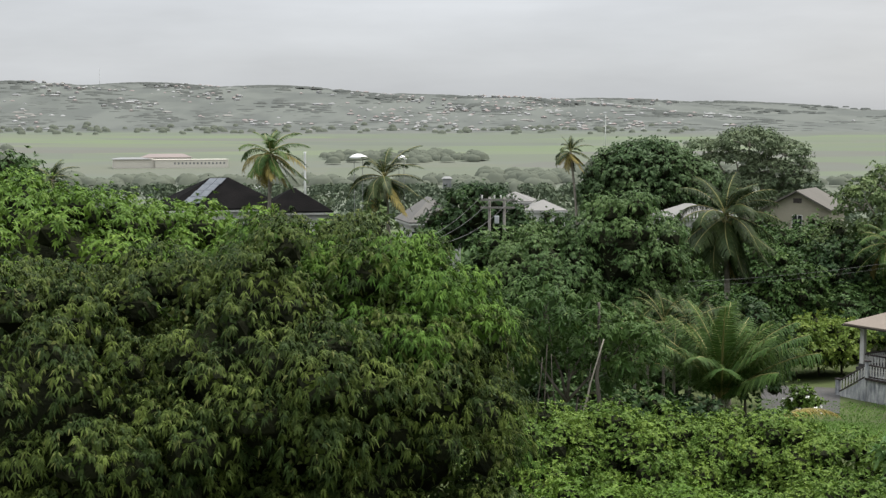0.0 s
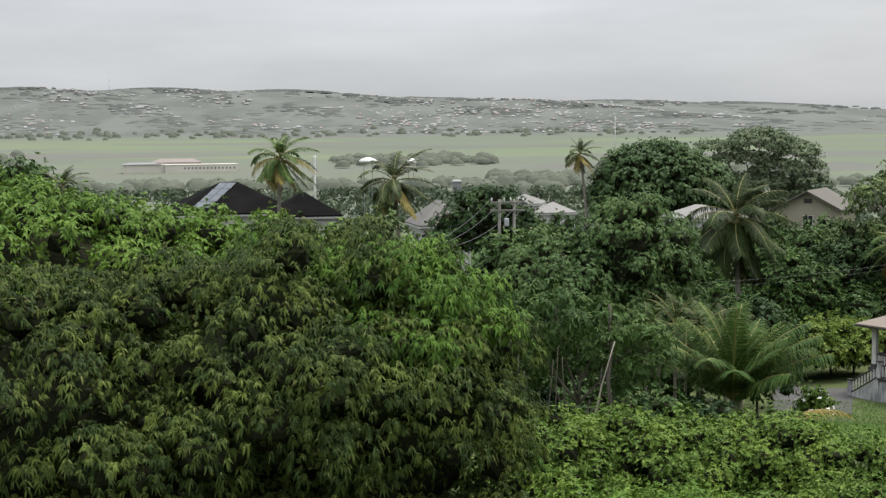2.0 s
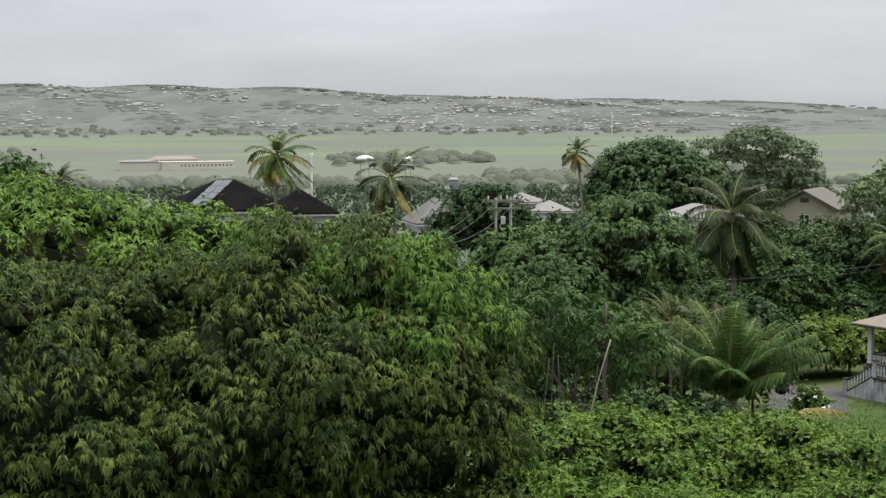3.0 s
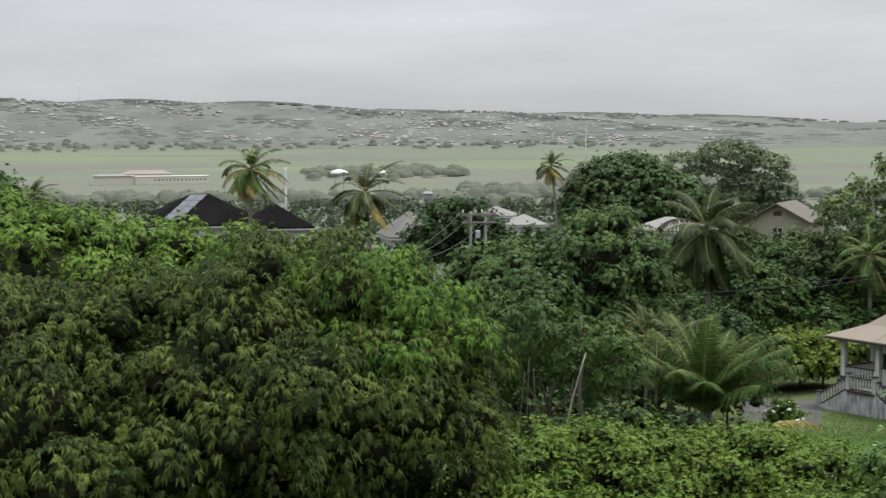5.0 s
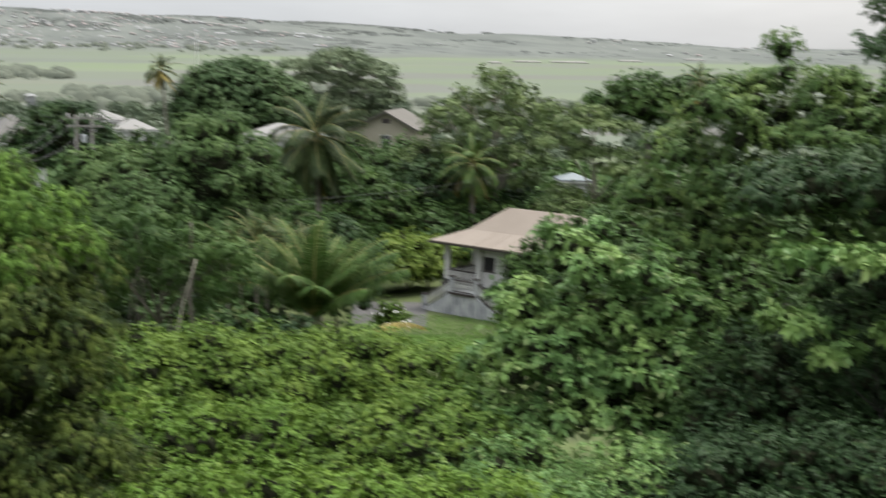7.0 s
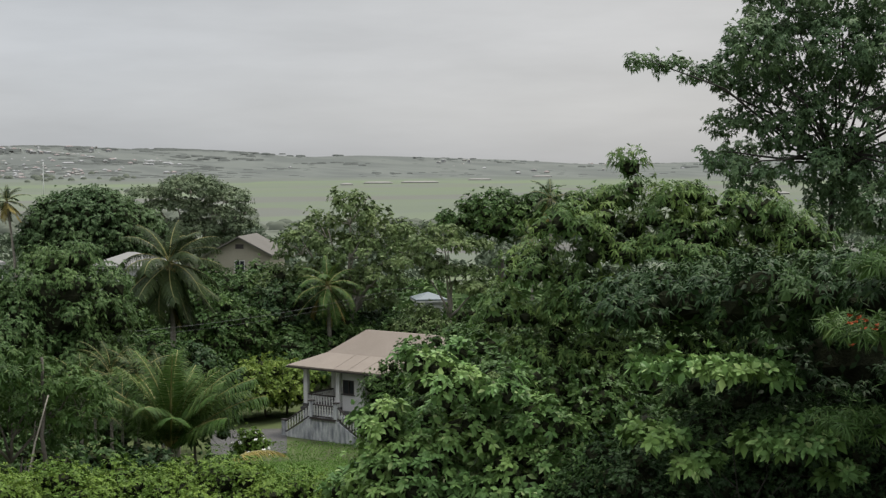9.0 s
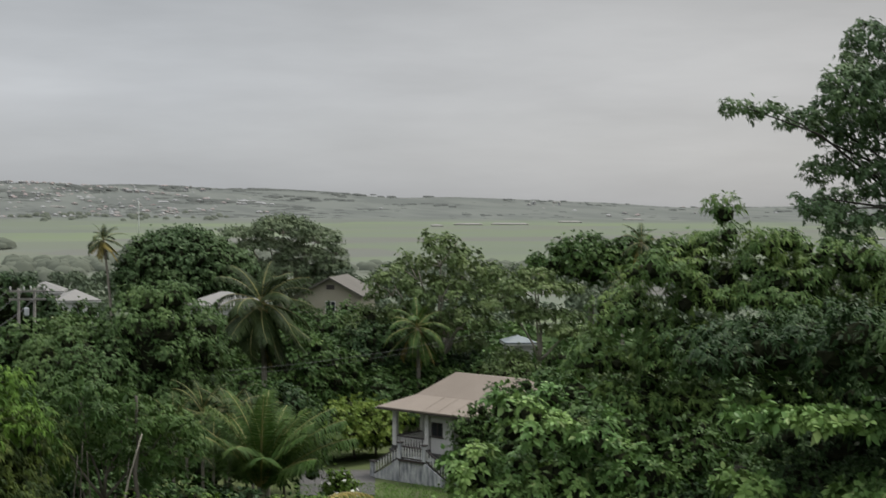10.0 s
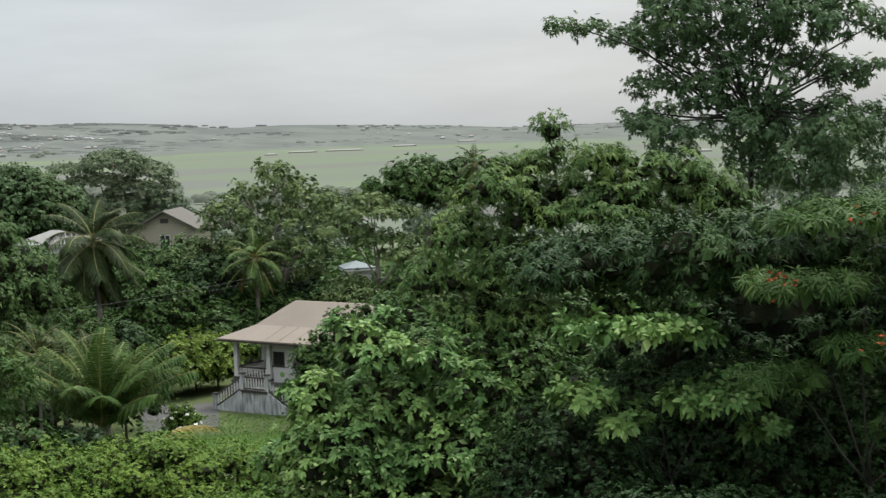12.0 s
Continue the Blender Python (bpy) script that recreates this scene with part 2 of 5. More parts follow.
def box(x0, y0, z0, x1, y1, z1):
    V = np.array([(x, y, z) for z in (z0, z1) for y in (y0, y1) for x in (x0, x1)], float)
    Q = [(0, 2, 3, 1), (4, 5, 7, 6), (0, 1, 5, 4), (2, 6, 7, 3), (0, 4, 6, 2), (1, 3, 7, 5)]
    return V, np.array([t for a, b, c, d in Q for t in ((a, b, c), (a, c, d))])


def soft_box(x0, y0, z0, x1, y1, z1, r=0.02):
    """A block with worn, rounded edges."""
    bm = bmesh.new()
    bmesh.ops.create_cube(bm, size=1)
    for v in bm.verts:
        v.co = Vector(((x0 + x1) / 2 + v.co.x * (x1 - x0), (y0 + y1) / 2 + v.co.y * (y1 - y0), (z0 + z1) / 2 + v.co.z * (z1 - z0)))
    bmesh.ops.bevel(bm, geom=bm.edges[:], offset=r, segments=2, affect="EDGES", profile=0.5)
    return bm


def unit(v):
    return v / (np.linalg.norm(v, axis=-1, keepdims=True) + 1e-9)


def leaf_blades(p, axis, rng, count, length, width, tilt, droop, fine):
    """Rosettes of leaves at the points p round the given axes: lance-shaped blades that droop at the tip."""
    n = len(p)
    ref = unit(np.cross(axis, rng.normal(size=(n, 3))))
    ref2 = np.cross(axis, ref)
    k = np.arange(count)
    phi = k[None] * 2.399963 + rng.uniform(0, 6.28, (n, 1)) + rng.normal(size=(n, count)) * 0.3
    ti = tilt + rng.normal(size=(n, count)) * 0.28
    rad = np.cos(phi)[..., None] * ref[:, None] + np.sin(phi)[..., None] * ref2[:, None]
    d = unit(rad * np.cos(ti)[..., None] + axis[:, None] * np.sin(ti)[..., None]).reshape(-1, 3)
    L = (length * rng.uniform(0.7, 1.25, n * count))[:, None]
    W = L * width / length
    side = unit(np.cross(d, np.repeat(axis, count, 0) + 0.25 * rng.normal(size=(n * count, 3))))
    o = np.repeat(p, count, 0)
    g = np.array([0, 0, -1.0]) * droop

    def at(t):
        return o + d * L * t + g * L * t * t

    m = n * count
    if fine:
        rows = [at(0.02), at(0.35) - side * W, at(0.35) + side * W, at(0.72) - side * W * 0.8, at(0.72) + side * W * 0.8, at(1.0)]
        V = np.stack(rows, 1).reshape(-1, 3)
        F = np.array([(0, 2, 1), (1, 2, 4), (1, 4, 3), (3, 4, 5)])
        b = 6
    else:
        rows = [at(0.0), at(0.45) - side * W, at(1.0), at(0.45) + side * W]
        V = np.stack(rows, 1).reshape(-1, 3)
        F = np.array([(0, 3, 1), (1, 3, 2)])
        b = 4
    return V, (F[None] + (np.arange(m) * b)[:, None, None]).reshape(-1, 3)


def spaced(P, gap):
    """Keeps those of the points that lie at least a gap from all kept before."""
    kept = np.empty((0, 3))
    index = []
    for i, p in enumerate(P):
        g = gap if np.isscalar(gap) else gap[i]
        if not len(kept) or ((kept - p) ** 2).sum(1).min() > g * g:
            kept = np.vstack([kept, p])
            index.append(i)
    return np.array(index, int)


@functools.lru_cache(None)
def knot():
    """A rounded knot of unit size: points and triangles."""
    bm = bmesh.new()
    bmesh.ops.create_icosphere(bm, subdivisions=1, radius=1.0)
    B, T = np.array([v.co[:] for v in bm.verts]), np.array([[v.index for v in f.verts] for f in bm.faces])
    bm.free()
    return B, T


def foliage(lobes, rng, heap=0.8, space=0.3, count=9, length=0.2, width=0.03, tilt=0.25, droop=0.5, fine=False, low=-0.3, apart=1.45,
            core=0.7, squash=0.8, open_=0.0, stray=0.08, face=-0.3, rise=0.25, crest=0.75, solid=0.58):
    """A crown of billows: over the lobes (x, y, z, rx, ry, rz) stand rounded heaps about heap in radius, each roofed
    with leaf rosettes that face out and up; old leaves close the hearts of the heaps and of the lobes, round dark cores
    that put shade in the gaps."""
    L = np.array(lobes, float)
    C, N = [], []
    for i, l in enumerate(L):
        q = l[3:]
        area = 4 * np.pi * (((q[0] * q[1]) ** 1.6 + (q[0] * q[2]) ** 1.6 + (q[1] * q[2]) ** 1.6) / 3) ** (1 / 1.6)
        d = unit(rng.normal(size=(max(8, int(7 * area / (heap * heap))), 3)))
        d = d[d[:, 2] > low]
        c = l[:3] + d * np.maximum(q - 0.55 * heap, 0.25 * q) * rng.uniform(0.86, 1.08, (len(d), 1))
        keep = np.ones(len(c), bool)
        for j in range(len(L)):
            if j != i:
                keep &= (((c - L[j, :3]) / np.maximum(L[j, 3:] - 0.5 * heap, 0.25 * L[j, 3:])) ** 2).sum(1) > 0.7
        C.append(c[keep])
        N.append(unit(d / q)[keep])
    C, N = np.concatenate(C), np.concatenate(N)
    order = rng.permutation(len(C))
    C, N = C[order], N[order]
    k = spaced(C, apart * heap * rng.uniform(0.75, 1.3, len(C)))
    C, N = C[k], N[k]
    if open_:
        k = rng.random(len(C)) > open_
        C, N = C[k], N[k]
    Q = heap * rng.uniform(0.75, 1.2, len(C))
    shape = np.array([1, 1, squash])
    P, A, PC, AC = [], [], [], []
    card = max(0.16, 1.3 * length)
    for c, n, q in zip(C, N, Q):
        ax = unit((1.1 - crest) * n + np.array([0, 0, crest]))
        m = max(5, int(4.6 * q * q / (space * space)))
        v = unit(rng.normal(size=(3 * m, 3)) + 0.75 * ax)
        v = v[v @ ax > face][:m]
        p = c + v * q * shape * (1 + 0.14 * rng.normal(size=(len(v), 1)))
        near = np.where(((C - c) ** 2).sum(1) < (2.4 * heap) ** 2)[0]
        ok = np.ones(len(p), bool)
        for j in near:
            if abs(C[j] - c).max() > 1e-6:
                ok &= (((p - C[j]) / (Q[j] * shape)) ** 2).sum(1) > 0.62
        P.append(p[ok])
        A.append(unit(v + 0.2 * n + np.array([0, 0, rise]) + 0.15 * rng.normal(size=v.shape))[ok])
        mc = max(4, int(3.4 * q * q / (card * card)))
        vc = unit(rng.normal(size=(mc, 3)))
        PC.append(c + vc * q * 0.45 * shape)
        AC.append(unit(vc + 0.3 * rng.normal(size=vc.shape)))
    if core:
        big = 2.2 * card
        for l in L:
            q = np.maximum(l[3:] - 1.0 * heap, 0.3 * l[3:])
            mc = int(16 * core * (q[0] * q[1] + q[0] * q[2] + q[1] * q[2]) / 3 / (big * big * 0.35))
            vc = unit(rng.normal(size=(mc, 3)))
            PC.append(l[:3] + vc * q * rng.uniform(0.8, 1.0, (mc, 1)))
            AC.append(unit(vc / q + 0.3 * rng.normal(size=vc.shape)))
    P, A, PC, AC = np.concatenate(P), np.concatenate(A), np.concatenate(PC), np.concatenate(AC)
    out = [leaf_blades(P, A, rng, count, length, width, tilt, droop, fine), leaf_blades(PC, AC, rng, 2, card, card * 0.3, 0.0, 0.2, False)]
    ns = int(stray * len(P))
    if ns:          # shoots that stand out of the heaps
        k = rng.choice(len(P), ns, replace=False)
        out.append(leaf_blades(P[k] + A[k] * length * rng.uniform(0.5, 1.8, (ns, 1)), unit(A[k] + np.array([0, 0, 0.5])), rng, count, length, width, tilt + 0.35, droop * 0.7, fine))
    if not core:
        return joined(out), None
    # closed dark cores in heaps and lobes: shade painted into the crown's gaps
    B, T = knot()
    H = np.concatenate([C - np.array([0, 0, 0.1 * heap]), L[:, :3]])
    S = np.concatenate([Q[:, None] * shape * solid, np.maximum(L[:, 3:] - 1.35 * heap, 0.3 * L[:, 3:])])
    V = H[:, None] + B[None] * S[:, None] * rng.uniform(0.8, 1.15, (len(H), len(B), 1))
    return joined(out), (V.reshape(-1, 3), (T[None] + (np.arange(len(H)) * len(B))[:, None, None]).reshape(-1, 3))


# ---------------------------------------------------------------- ground
G_D = np.array([0, 15, 30, 45, 60, 80, 90, 112, 150, 250, 500, 900, 1080, 2200, 2500])
G_Z = np.array([9, 7.6, 6, 4.2, 2.4, 0.4, -0.9, -1.0, -3.5, -10, -17, -20, -18, -4.5, 2])


def ridge_z(az):
    return 13 + 3600 * np.tan(np.radians(np.clip(0.96 - 0.033 * az, 0.10, 1.36)))


def ground_z(x, y):
    x, y = np.asarray(x, float), np.asarray(y, float)
    d, az = np.hypot(x, y), np.degrees(np.arctan2(x, y))
    z = np.interp(d, G_D, G_Z)
    far = np.clip((d - 2300) / 1300, 0, 1)
    far = far * far * (3 - 2 * far)
    z = z * (1 - far) + ridge_z(az) * far
    bump = 6 * np.sin(x * 0.006 + 1) * np.sin(y * 0.0047) + 4 * np.sin(x * 0.017 + y * 0.011)
    return z + bump * np.clip((d - 2400) / 900, 0, 1) - np.clip((d - 3650) / 1250, 0, 1) * 6


def gz(x, y):
    return float(ground_z(x, y))


def build_ground():
    m, n, l, b = material("ground_cover_with_haze", 0.95, 0, 0.1)
    geo = n.new("ShaderNodeNewGeometry")
    ln = n.new("ShaderNodeVectorMath")
    ln.operation = "LENGTH"
    l.new(geo.outputs["Position"], ln.inputs[0])

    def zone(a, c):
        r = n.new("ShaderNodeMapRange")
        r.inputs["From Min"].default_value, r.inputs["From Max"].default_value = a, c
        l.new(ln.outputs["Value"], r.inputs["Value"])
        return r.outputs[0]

    near = mixer(n, l, noise_at(n, l, 0.35, 6.0), (0.055, 0.065, 0.03), (0.085, 0.11, 0.04))
    # cane and pasture strips of the plain, with drizzle haze mixed into their colours
    t = n.new("ShaderNodeTexCoord")
    mpn = n.new("ShaderNodeMapping")
    mpn.inputs["Scale"].default_value, mpn.inputs["Rotation"].default_value = (0.0032, 0.0075, 0.0), (0, 0, 0.12)
    l.new(t.outputs["Object"], mpn.inputs["Vector"])
    vor = nd(n, "ShaderNodeTexVoronoi", Scale=1.0, Randomness=0.75)
    vor.voronoi_dimensions = "2D"
    l.new(mpn.outputs[0], vor.inputs["Vector"])
    sc = n.new("ShaderNodeSeparateColor")
    l.new(vor.outputs["Color"], sc.inputs[0])
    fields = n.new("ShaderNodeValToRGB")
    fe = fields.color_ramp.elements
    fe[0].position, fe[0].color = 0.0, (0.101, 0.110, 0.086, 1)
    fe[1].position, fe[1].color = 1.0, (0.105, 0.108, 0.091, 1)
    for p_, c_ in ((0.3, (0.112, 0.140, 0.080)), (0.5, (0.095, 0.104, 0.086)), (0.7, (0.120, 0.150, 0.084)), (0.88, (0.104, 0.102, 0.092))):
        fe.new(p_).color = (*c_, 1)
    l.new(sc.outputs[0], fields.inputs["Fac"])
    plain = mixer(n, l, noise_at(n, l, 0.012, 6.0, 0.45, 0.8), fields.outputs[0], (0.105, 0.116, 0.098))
    # ridge ground: grey haze painted into the base colour, blended in by distance
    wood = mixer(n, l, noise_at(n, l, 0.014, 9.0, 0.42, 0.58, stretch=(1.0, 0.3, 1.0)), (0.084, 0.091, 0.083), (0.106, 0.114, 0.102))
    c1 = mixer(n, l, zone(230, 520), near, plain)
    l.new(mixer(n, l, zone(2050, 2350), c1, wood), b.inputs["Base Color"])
    rad = np.concatenate([[0.0], np.geomspace(4, 4900, 90)])
    azs = np.radians(np.arange(-180, 180, 1.5))
    R, A = np.meshgrid(rad, azs, indexing="ij")
    X, Y = R * np.sin(A), R * np.cos(A)
    V = np.stack([X, Y, ground_z(X, Y)], -1).reshape(-1, 3)
    na = len(azs)
    i, j = np.meshgrid(np.arange(len(rad) - 1), np.arange(na), indexing="ij")
    a, b2, c, d = i * na + j, i * na + (j + 1) % na, (i + 1) * na + (j + 1) % na, (i + 1) * na + j
    F = np.stack([a, d, c, b2], -1).reshape(-1, 4)
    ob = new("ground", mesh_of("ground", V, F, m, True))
    tagged(ob, "green hillside falling to a hazy plain of fields", "ground", kind="structure")


build_ground()


# ---------------------------------------------------------------- trees
def tree(name, label, az, d, lobes, mat, seed, trunk_r=0.25, bark=None, limbs=True, category="tree", group="", lean=(0, 0), stems=1, fork=None, flush=None, **kw):
    """A tree at a bearing and distance. Lobes: right of it, away, height above sea level, and three radii."""
    rng = np.random.default_rng(seed)
    p = polar(az, d)
    base = gz(p.x, p.y)
    th = thing(name, label, category, (p.x, p.y, base), -az, group)
    loc = [(x, y, z - base, rx, ry, rz) for x, y, z, rx, ry, rz in lobes]
    bark = bark or BARK
    zc = min(l[2] for l in loc)
    top = np.array([lean[0], lean[1], (fork - base) if fork else max(0.6, 0.75 * zc)])
    for s in range(stems):
        off = rng.normal(size=3) * (0.35 if stems > 1 else 0) * np.array([1, 1, 0])
        tp = top + off * 4
        part("trunk", tube(bent(off - np.array([0, 0, 0.3]), tp, 0, 6, rng, trunk_r * 0.3),
                           np.linspace(1.25, 0.75, 6) * trunk_r / math.sqrt(stems), 8, 0.06, rng), th, mat=bark, smooth=True)
    if limbs:
        for l in loc:
            e = np.array(l[:3]) + np.array([0, 0, 0.35 * l[5]])
            part("limb", tube(bent(top, e, 0.25, 6, rng, 0.12), np.linspace(0.6, 0.14, 6) * trunk_r, 6, 0.05, rng), th, mat=bark, smooth=True)
            for _ in range(3):
                q = np.array(l[:3]) + unit(rng.normal(size=3) + np.array([0, 0, 0.5])) * np.array(l[3:]) * 0.85
                part("branch", tube(bent(np.array(l[:3]) - np.array([0, 0, 0.2 * l[5]]), q, 0.1, 4, rng, 0.08),
                                    np.linspace(0.25, 0.06, 4) * trunk_r, 5), th, mat=bark, smooth=True)
    leaves, shade_cores = foliage(loc, rng, **kw)
    part("crown", leaves, th, mat=mat)
    if shade_cores:
        part("inner_growth", shade_cores, th, "dark core standing in for shade within the crown", GAP_SHADE)
    if flush:           # a limb in fresh leaf
        part("crown", foliage([(x, y, z - base, rx, ry, rz) for x, y, z, rx, ry, rz in flush[1]], rng, **kw)[0], th, "limb in fresh bright green leaf", flush[0])
    return th


tree("mango_tree", "large mango tree with a broad dome of drooping dark leaves", -7.5, 29.0,
     [(0.8, 0.3, 11.6, 4.1, 4.1, 3.3), (3.0, -0.4, 11.0, 2.4, 2.8, 2.7), (-4.3, -0.2, 10.9, 3.9, 3.8, 3.3), (-4.9, -2.9, 8.9, 2.5, 2.3, 2.1), (-2.4, -2.2, 10.2, 2.2, 1.8, 1.6),
      (1.5, -2.6, 8.5, 2.2, 2.2, 2.1), (-8.0, 0.5, 10.5, 3.0, 3.5, 3.2), (3.7, -1.6, 8.7, 1.9, 2.1, 2.1), (-1.6, -1.6, 7.9, 3.2, 2.4, 2.3), (-1.0, -0.2, 9.2, 3.8, 2.6, 2.2), (4.3, -0.6, 8.4, 1.3, 1.6, 1.5),
      (-3.2, -3.4, 7.0, 3.2, 1.9, 1.6), (2.5, -3.0, 6.7, 2.4, 1.9, 1.6), (-7.6, -2.4, 8.0, 2.6, 2.3, 2.2)],
     MANGO, 11, 0.42, heap=0.75, space=0.152, count=11, length=0.118, width=0.0175, tilt=0.5, droop=0.9, low=-0.3, limbs=False, apart=1.48, stray=0.02, face=-0.3, squash=0.8,
     rise=0.4, crest=0.7, flush=(MANGO_FRESH, [(2.9, -0.5, 12.9, 2.1, 2.2, 1.7), (1.0, 1.2, 13.9, 1.6, 1.6, 1.0), (4.7, -0.8, 10.3, 0.8, 0.9, 0.6)]))
tree("bright_tree", "bright green leafy tree behind the mango", -15.4, 46.0,
     [(0, 0, 12.0, 4.3, 4, 3.1), (-5, 0, 12.0, 3.5, 3.5, 3.0), (3.6, 1, 11.4, 3.0, 3, 2.9), (7.2, 0.5, 10.8, 2.6, 2.6, 2.7)],
     LIME, 12, 0.3, heap=0.85, space=0.26, count=10, length=0.18, width=0.032, rise=0.4, tilt=0.4, droop=0.6, limbs=False)
tree("broad_tree", "broad dark green tree far down the slope", -16.4, 112.0, [(0, 0, 10.4, 5.2, 5, 3.9), (-6, 0, 9.5, 4, 4, 3.5)],
     MID, 13, 0.3, heap=1.2, space=0.5, count=8, length=0.36, width=0.08, droop=0.4, limbs=False)
tree("round_tree", "dense rounded dark green tree", 6.2, 75.0,
     [(0.8, 0, 9.9, 3.1, 3.6, 3.2), (-2.7, -1.5, 8.7, 3.0, 3.2, 3.0), (2.3, 0, 8.3, 1.9, 3, 2.7), (-0.5, -2.6, 6.5, 3.6, 2.5, 2.6), (2.8, -1.6, 6.3, 2.2, 2, 2.4)],
     SLOPE, 14, 0.35, limbs=False, heap=0.95, space=0.26, count=9, length=0.19, width=0.04, tilt=0.4, droop=0.7, apart=1.5, rise=0.3, crest=0.7)
tree("slope_tree", "dark bushy tree beside the power pole", 0.9, 106.0,
     [(0.6, 0, 10.1, 2.6, 2.6, 2.4), (-1.2, 0, 8.8, 2, 2, 2.2), (2.6, 1, 9.2, 1.8, 2, 2)],
     DARK, 15, 0.22, heap=0.8, space=0.4, count=8, length=0.3, width=0.06, droop=0.3, limbs=False)
tree("dome_tree", "wide dome-shaped dense green tree", 7.9, 182.0,
     [(-0.4, 0, 8.3, 7.6, 7.5, 6.0), (4.6, 0, 7.8, 4.4, 5, 4.6)],
     HAZED_DOME, 16, 0.5, heap=1.0, space=0.5, count=8, length=0.34, width=0.09, droop=0.4, limbs=False, apart=1.15)
tree("umbrella_tree", "spreading flat-topped tree with visible branches", 11.6, 212.0,
     [(0, 0, 13.6, 5.0, 5, 2.17), (-5.8, 0, 13.0, 3.2, 3, 1.3), (5.0, 0, 12.2, 3.2, 3.4, 1.74), (7.2, 0, 10.4, 1.8, 2.4, 1.3), (-2.0, 0, 11.2, 4.5, 4, 1.59), (3.0, 0, 10.0, 4.2, 4, 1.59), (6.2, 0, 8.4, 2.6, 3, 1.45), (0.5, 0, 8.0, 5.2, 4, 1.74), (5, 0, 5.5, 4, 4, 2.46), (-3, 0, 5.5, 4.5, 4, 2.46)],
     HAZED_LEAF, 17, 0.5, heap=1.0, space=0.45, count=8, length=0.3, width=0.07, droop=0.3, bark=PALE_BARK, core=0, squash=0.6, apart=1.2)
tree("airy_tree", "tall open-crowned tree with pale twigs", 17.6, 125.0,
     [(0, 0, 12.6, 2.4, 2.4, 2.4), (-1.9, 0.5, 11.2, 2.3, 2.2, 2.0), (2.0, 0, 11.4, 2.2, 2.2, 1.9), (-4, 0, 10, 2.3, 2.3, 2.0), (3.9, 0, 10.2, 2.4, 2.4, 2.1), (0, -1.4, 9.6, 3.0, 2.4, 1.7), (-2.4, -1, 7.5, 2.4, 2, 1.8), (2.3, -1.4, 7.3, 2.4, 2, 1.9), (0.2, 0, 5.8, 3.4, 2.2, 1.8)],
     OLIVE, 18, 0.3, heap=0.8, space=0.42, count=7, length=0.34, width=0.08, droop=0.3, bark=PALE_BARK, core=0, open_=0.15)
tree("tiered_tree", "slender tree with tiered leafy branches", 21.4, 113.0,
     [(0, 0, 10.9, 2.9, 2.5, 0.8), (0.5, 0, 8.8, 2.6, 2.2, 0.7), (-2.4, 0, 9.6, 2.0, 2, 0.8), (2.6, -1, 7.6, 2.2, 2, 0.8), (-0.5, 0, 12.0, 1.4, 1.4, 0.6)],
     OLIVE, 19, 0.18, heap=0.7, space=0.38, count=8, length=0.32, width=0.07, droop=0.35, bark=PALE_BARK, core=0, squash=0.55)
tree("shady_tree", "dark broad-crowned tree on the far slope", 23.4, 158.0,
     [(0, 0, 10.9, 5.4, 5, 3.3), (-4.2, 0, 10.6, 3.2, 3, 2.2), (5, 0, 11.2, 4, 4, 3)],
     MID, 20, 0.4, heap=1.2, space=0.55, count=8, length=0.42, width=0.1, droop=0.3, limbs=False)
tree("hillside_tree", "thick green tree with long drooping leaves", 29.0, 46.0,
     [(-1.22, 1.0, 15.78, 0.87, 1.05, 0.61), (-0.58, -1.3, 16.89, 0.23, 0.27, 0.52), (-0.43, 0.2, 16.13, 0.42, 0.5, 0.49), (1.04, -0.3, 15.97, 0.96, 1.15, 0.61), (3.09, -0.2, 15.39, 1.22, 1.46, 0.7), (4.44, -0.1, 14.65, 1.05, 1.26, 0.87), (-2.47, -1.0, 15.03, 1.05, 1.26, 0.78), (-0.91, -0.1, 14.46, 1.39, 1.67, 1.05), (1.17, -0.4, 14.4, 1.57, 1.88, 1.05), (3.05, 1.7, 13.48, 1.39, 1.67, 1.22), (-3.39, 0.1, 13.65, 1.22, 1.46, 1.05), (-1.66, -0.2, 12.72, 1.57, 1.88, 1.22), (0.6, -0.1, 12.49, 1.57, 1.88, 1.22), (-4.23, -0.3, 12.26, 1.05, 1.26, 0.96), (-2.94, -0.5, 11.25, 1.22, 1.46, 0.87), (-1.01, -0.2, 11.03, 1.39, 1.67, 0.87), (1.26, 0.2, 10.98, 1.39, 1.67, 0.87), (3.53, -0.1, 11.81, 1.39, 1.67, 1.05), (5.27, 0.5, 13.16, 1.39, 1.67, 1.05), (6.8, -0.1, 13.64, 1.22, 1.46, 0.87), (2.23, 0.2, 15.58, 1.05, 1.26, 0.73), (-0.02, 0.2, 15.31, 1.05, 1.26, 0.78), (-1.93, 0.2, 15.36, 0.96, 1.15, 0.66), (1.7, 0.2, 15.08, 1.22, 1.46, 0.78), (3.93, 0.2, 14.84, 1.05, 1.26, 0.78)],
     HILL, 21, 0.24, limbs=False, low=-0.3, heap=0.55, space=0.23, count=10, length=0.19, width=0.026, tilt=0.3, droop=0.6, open_=0.06, stray=0.02)
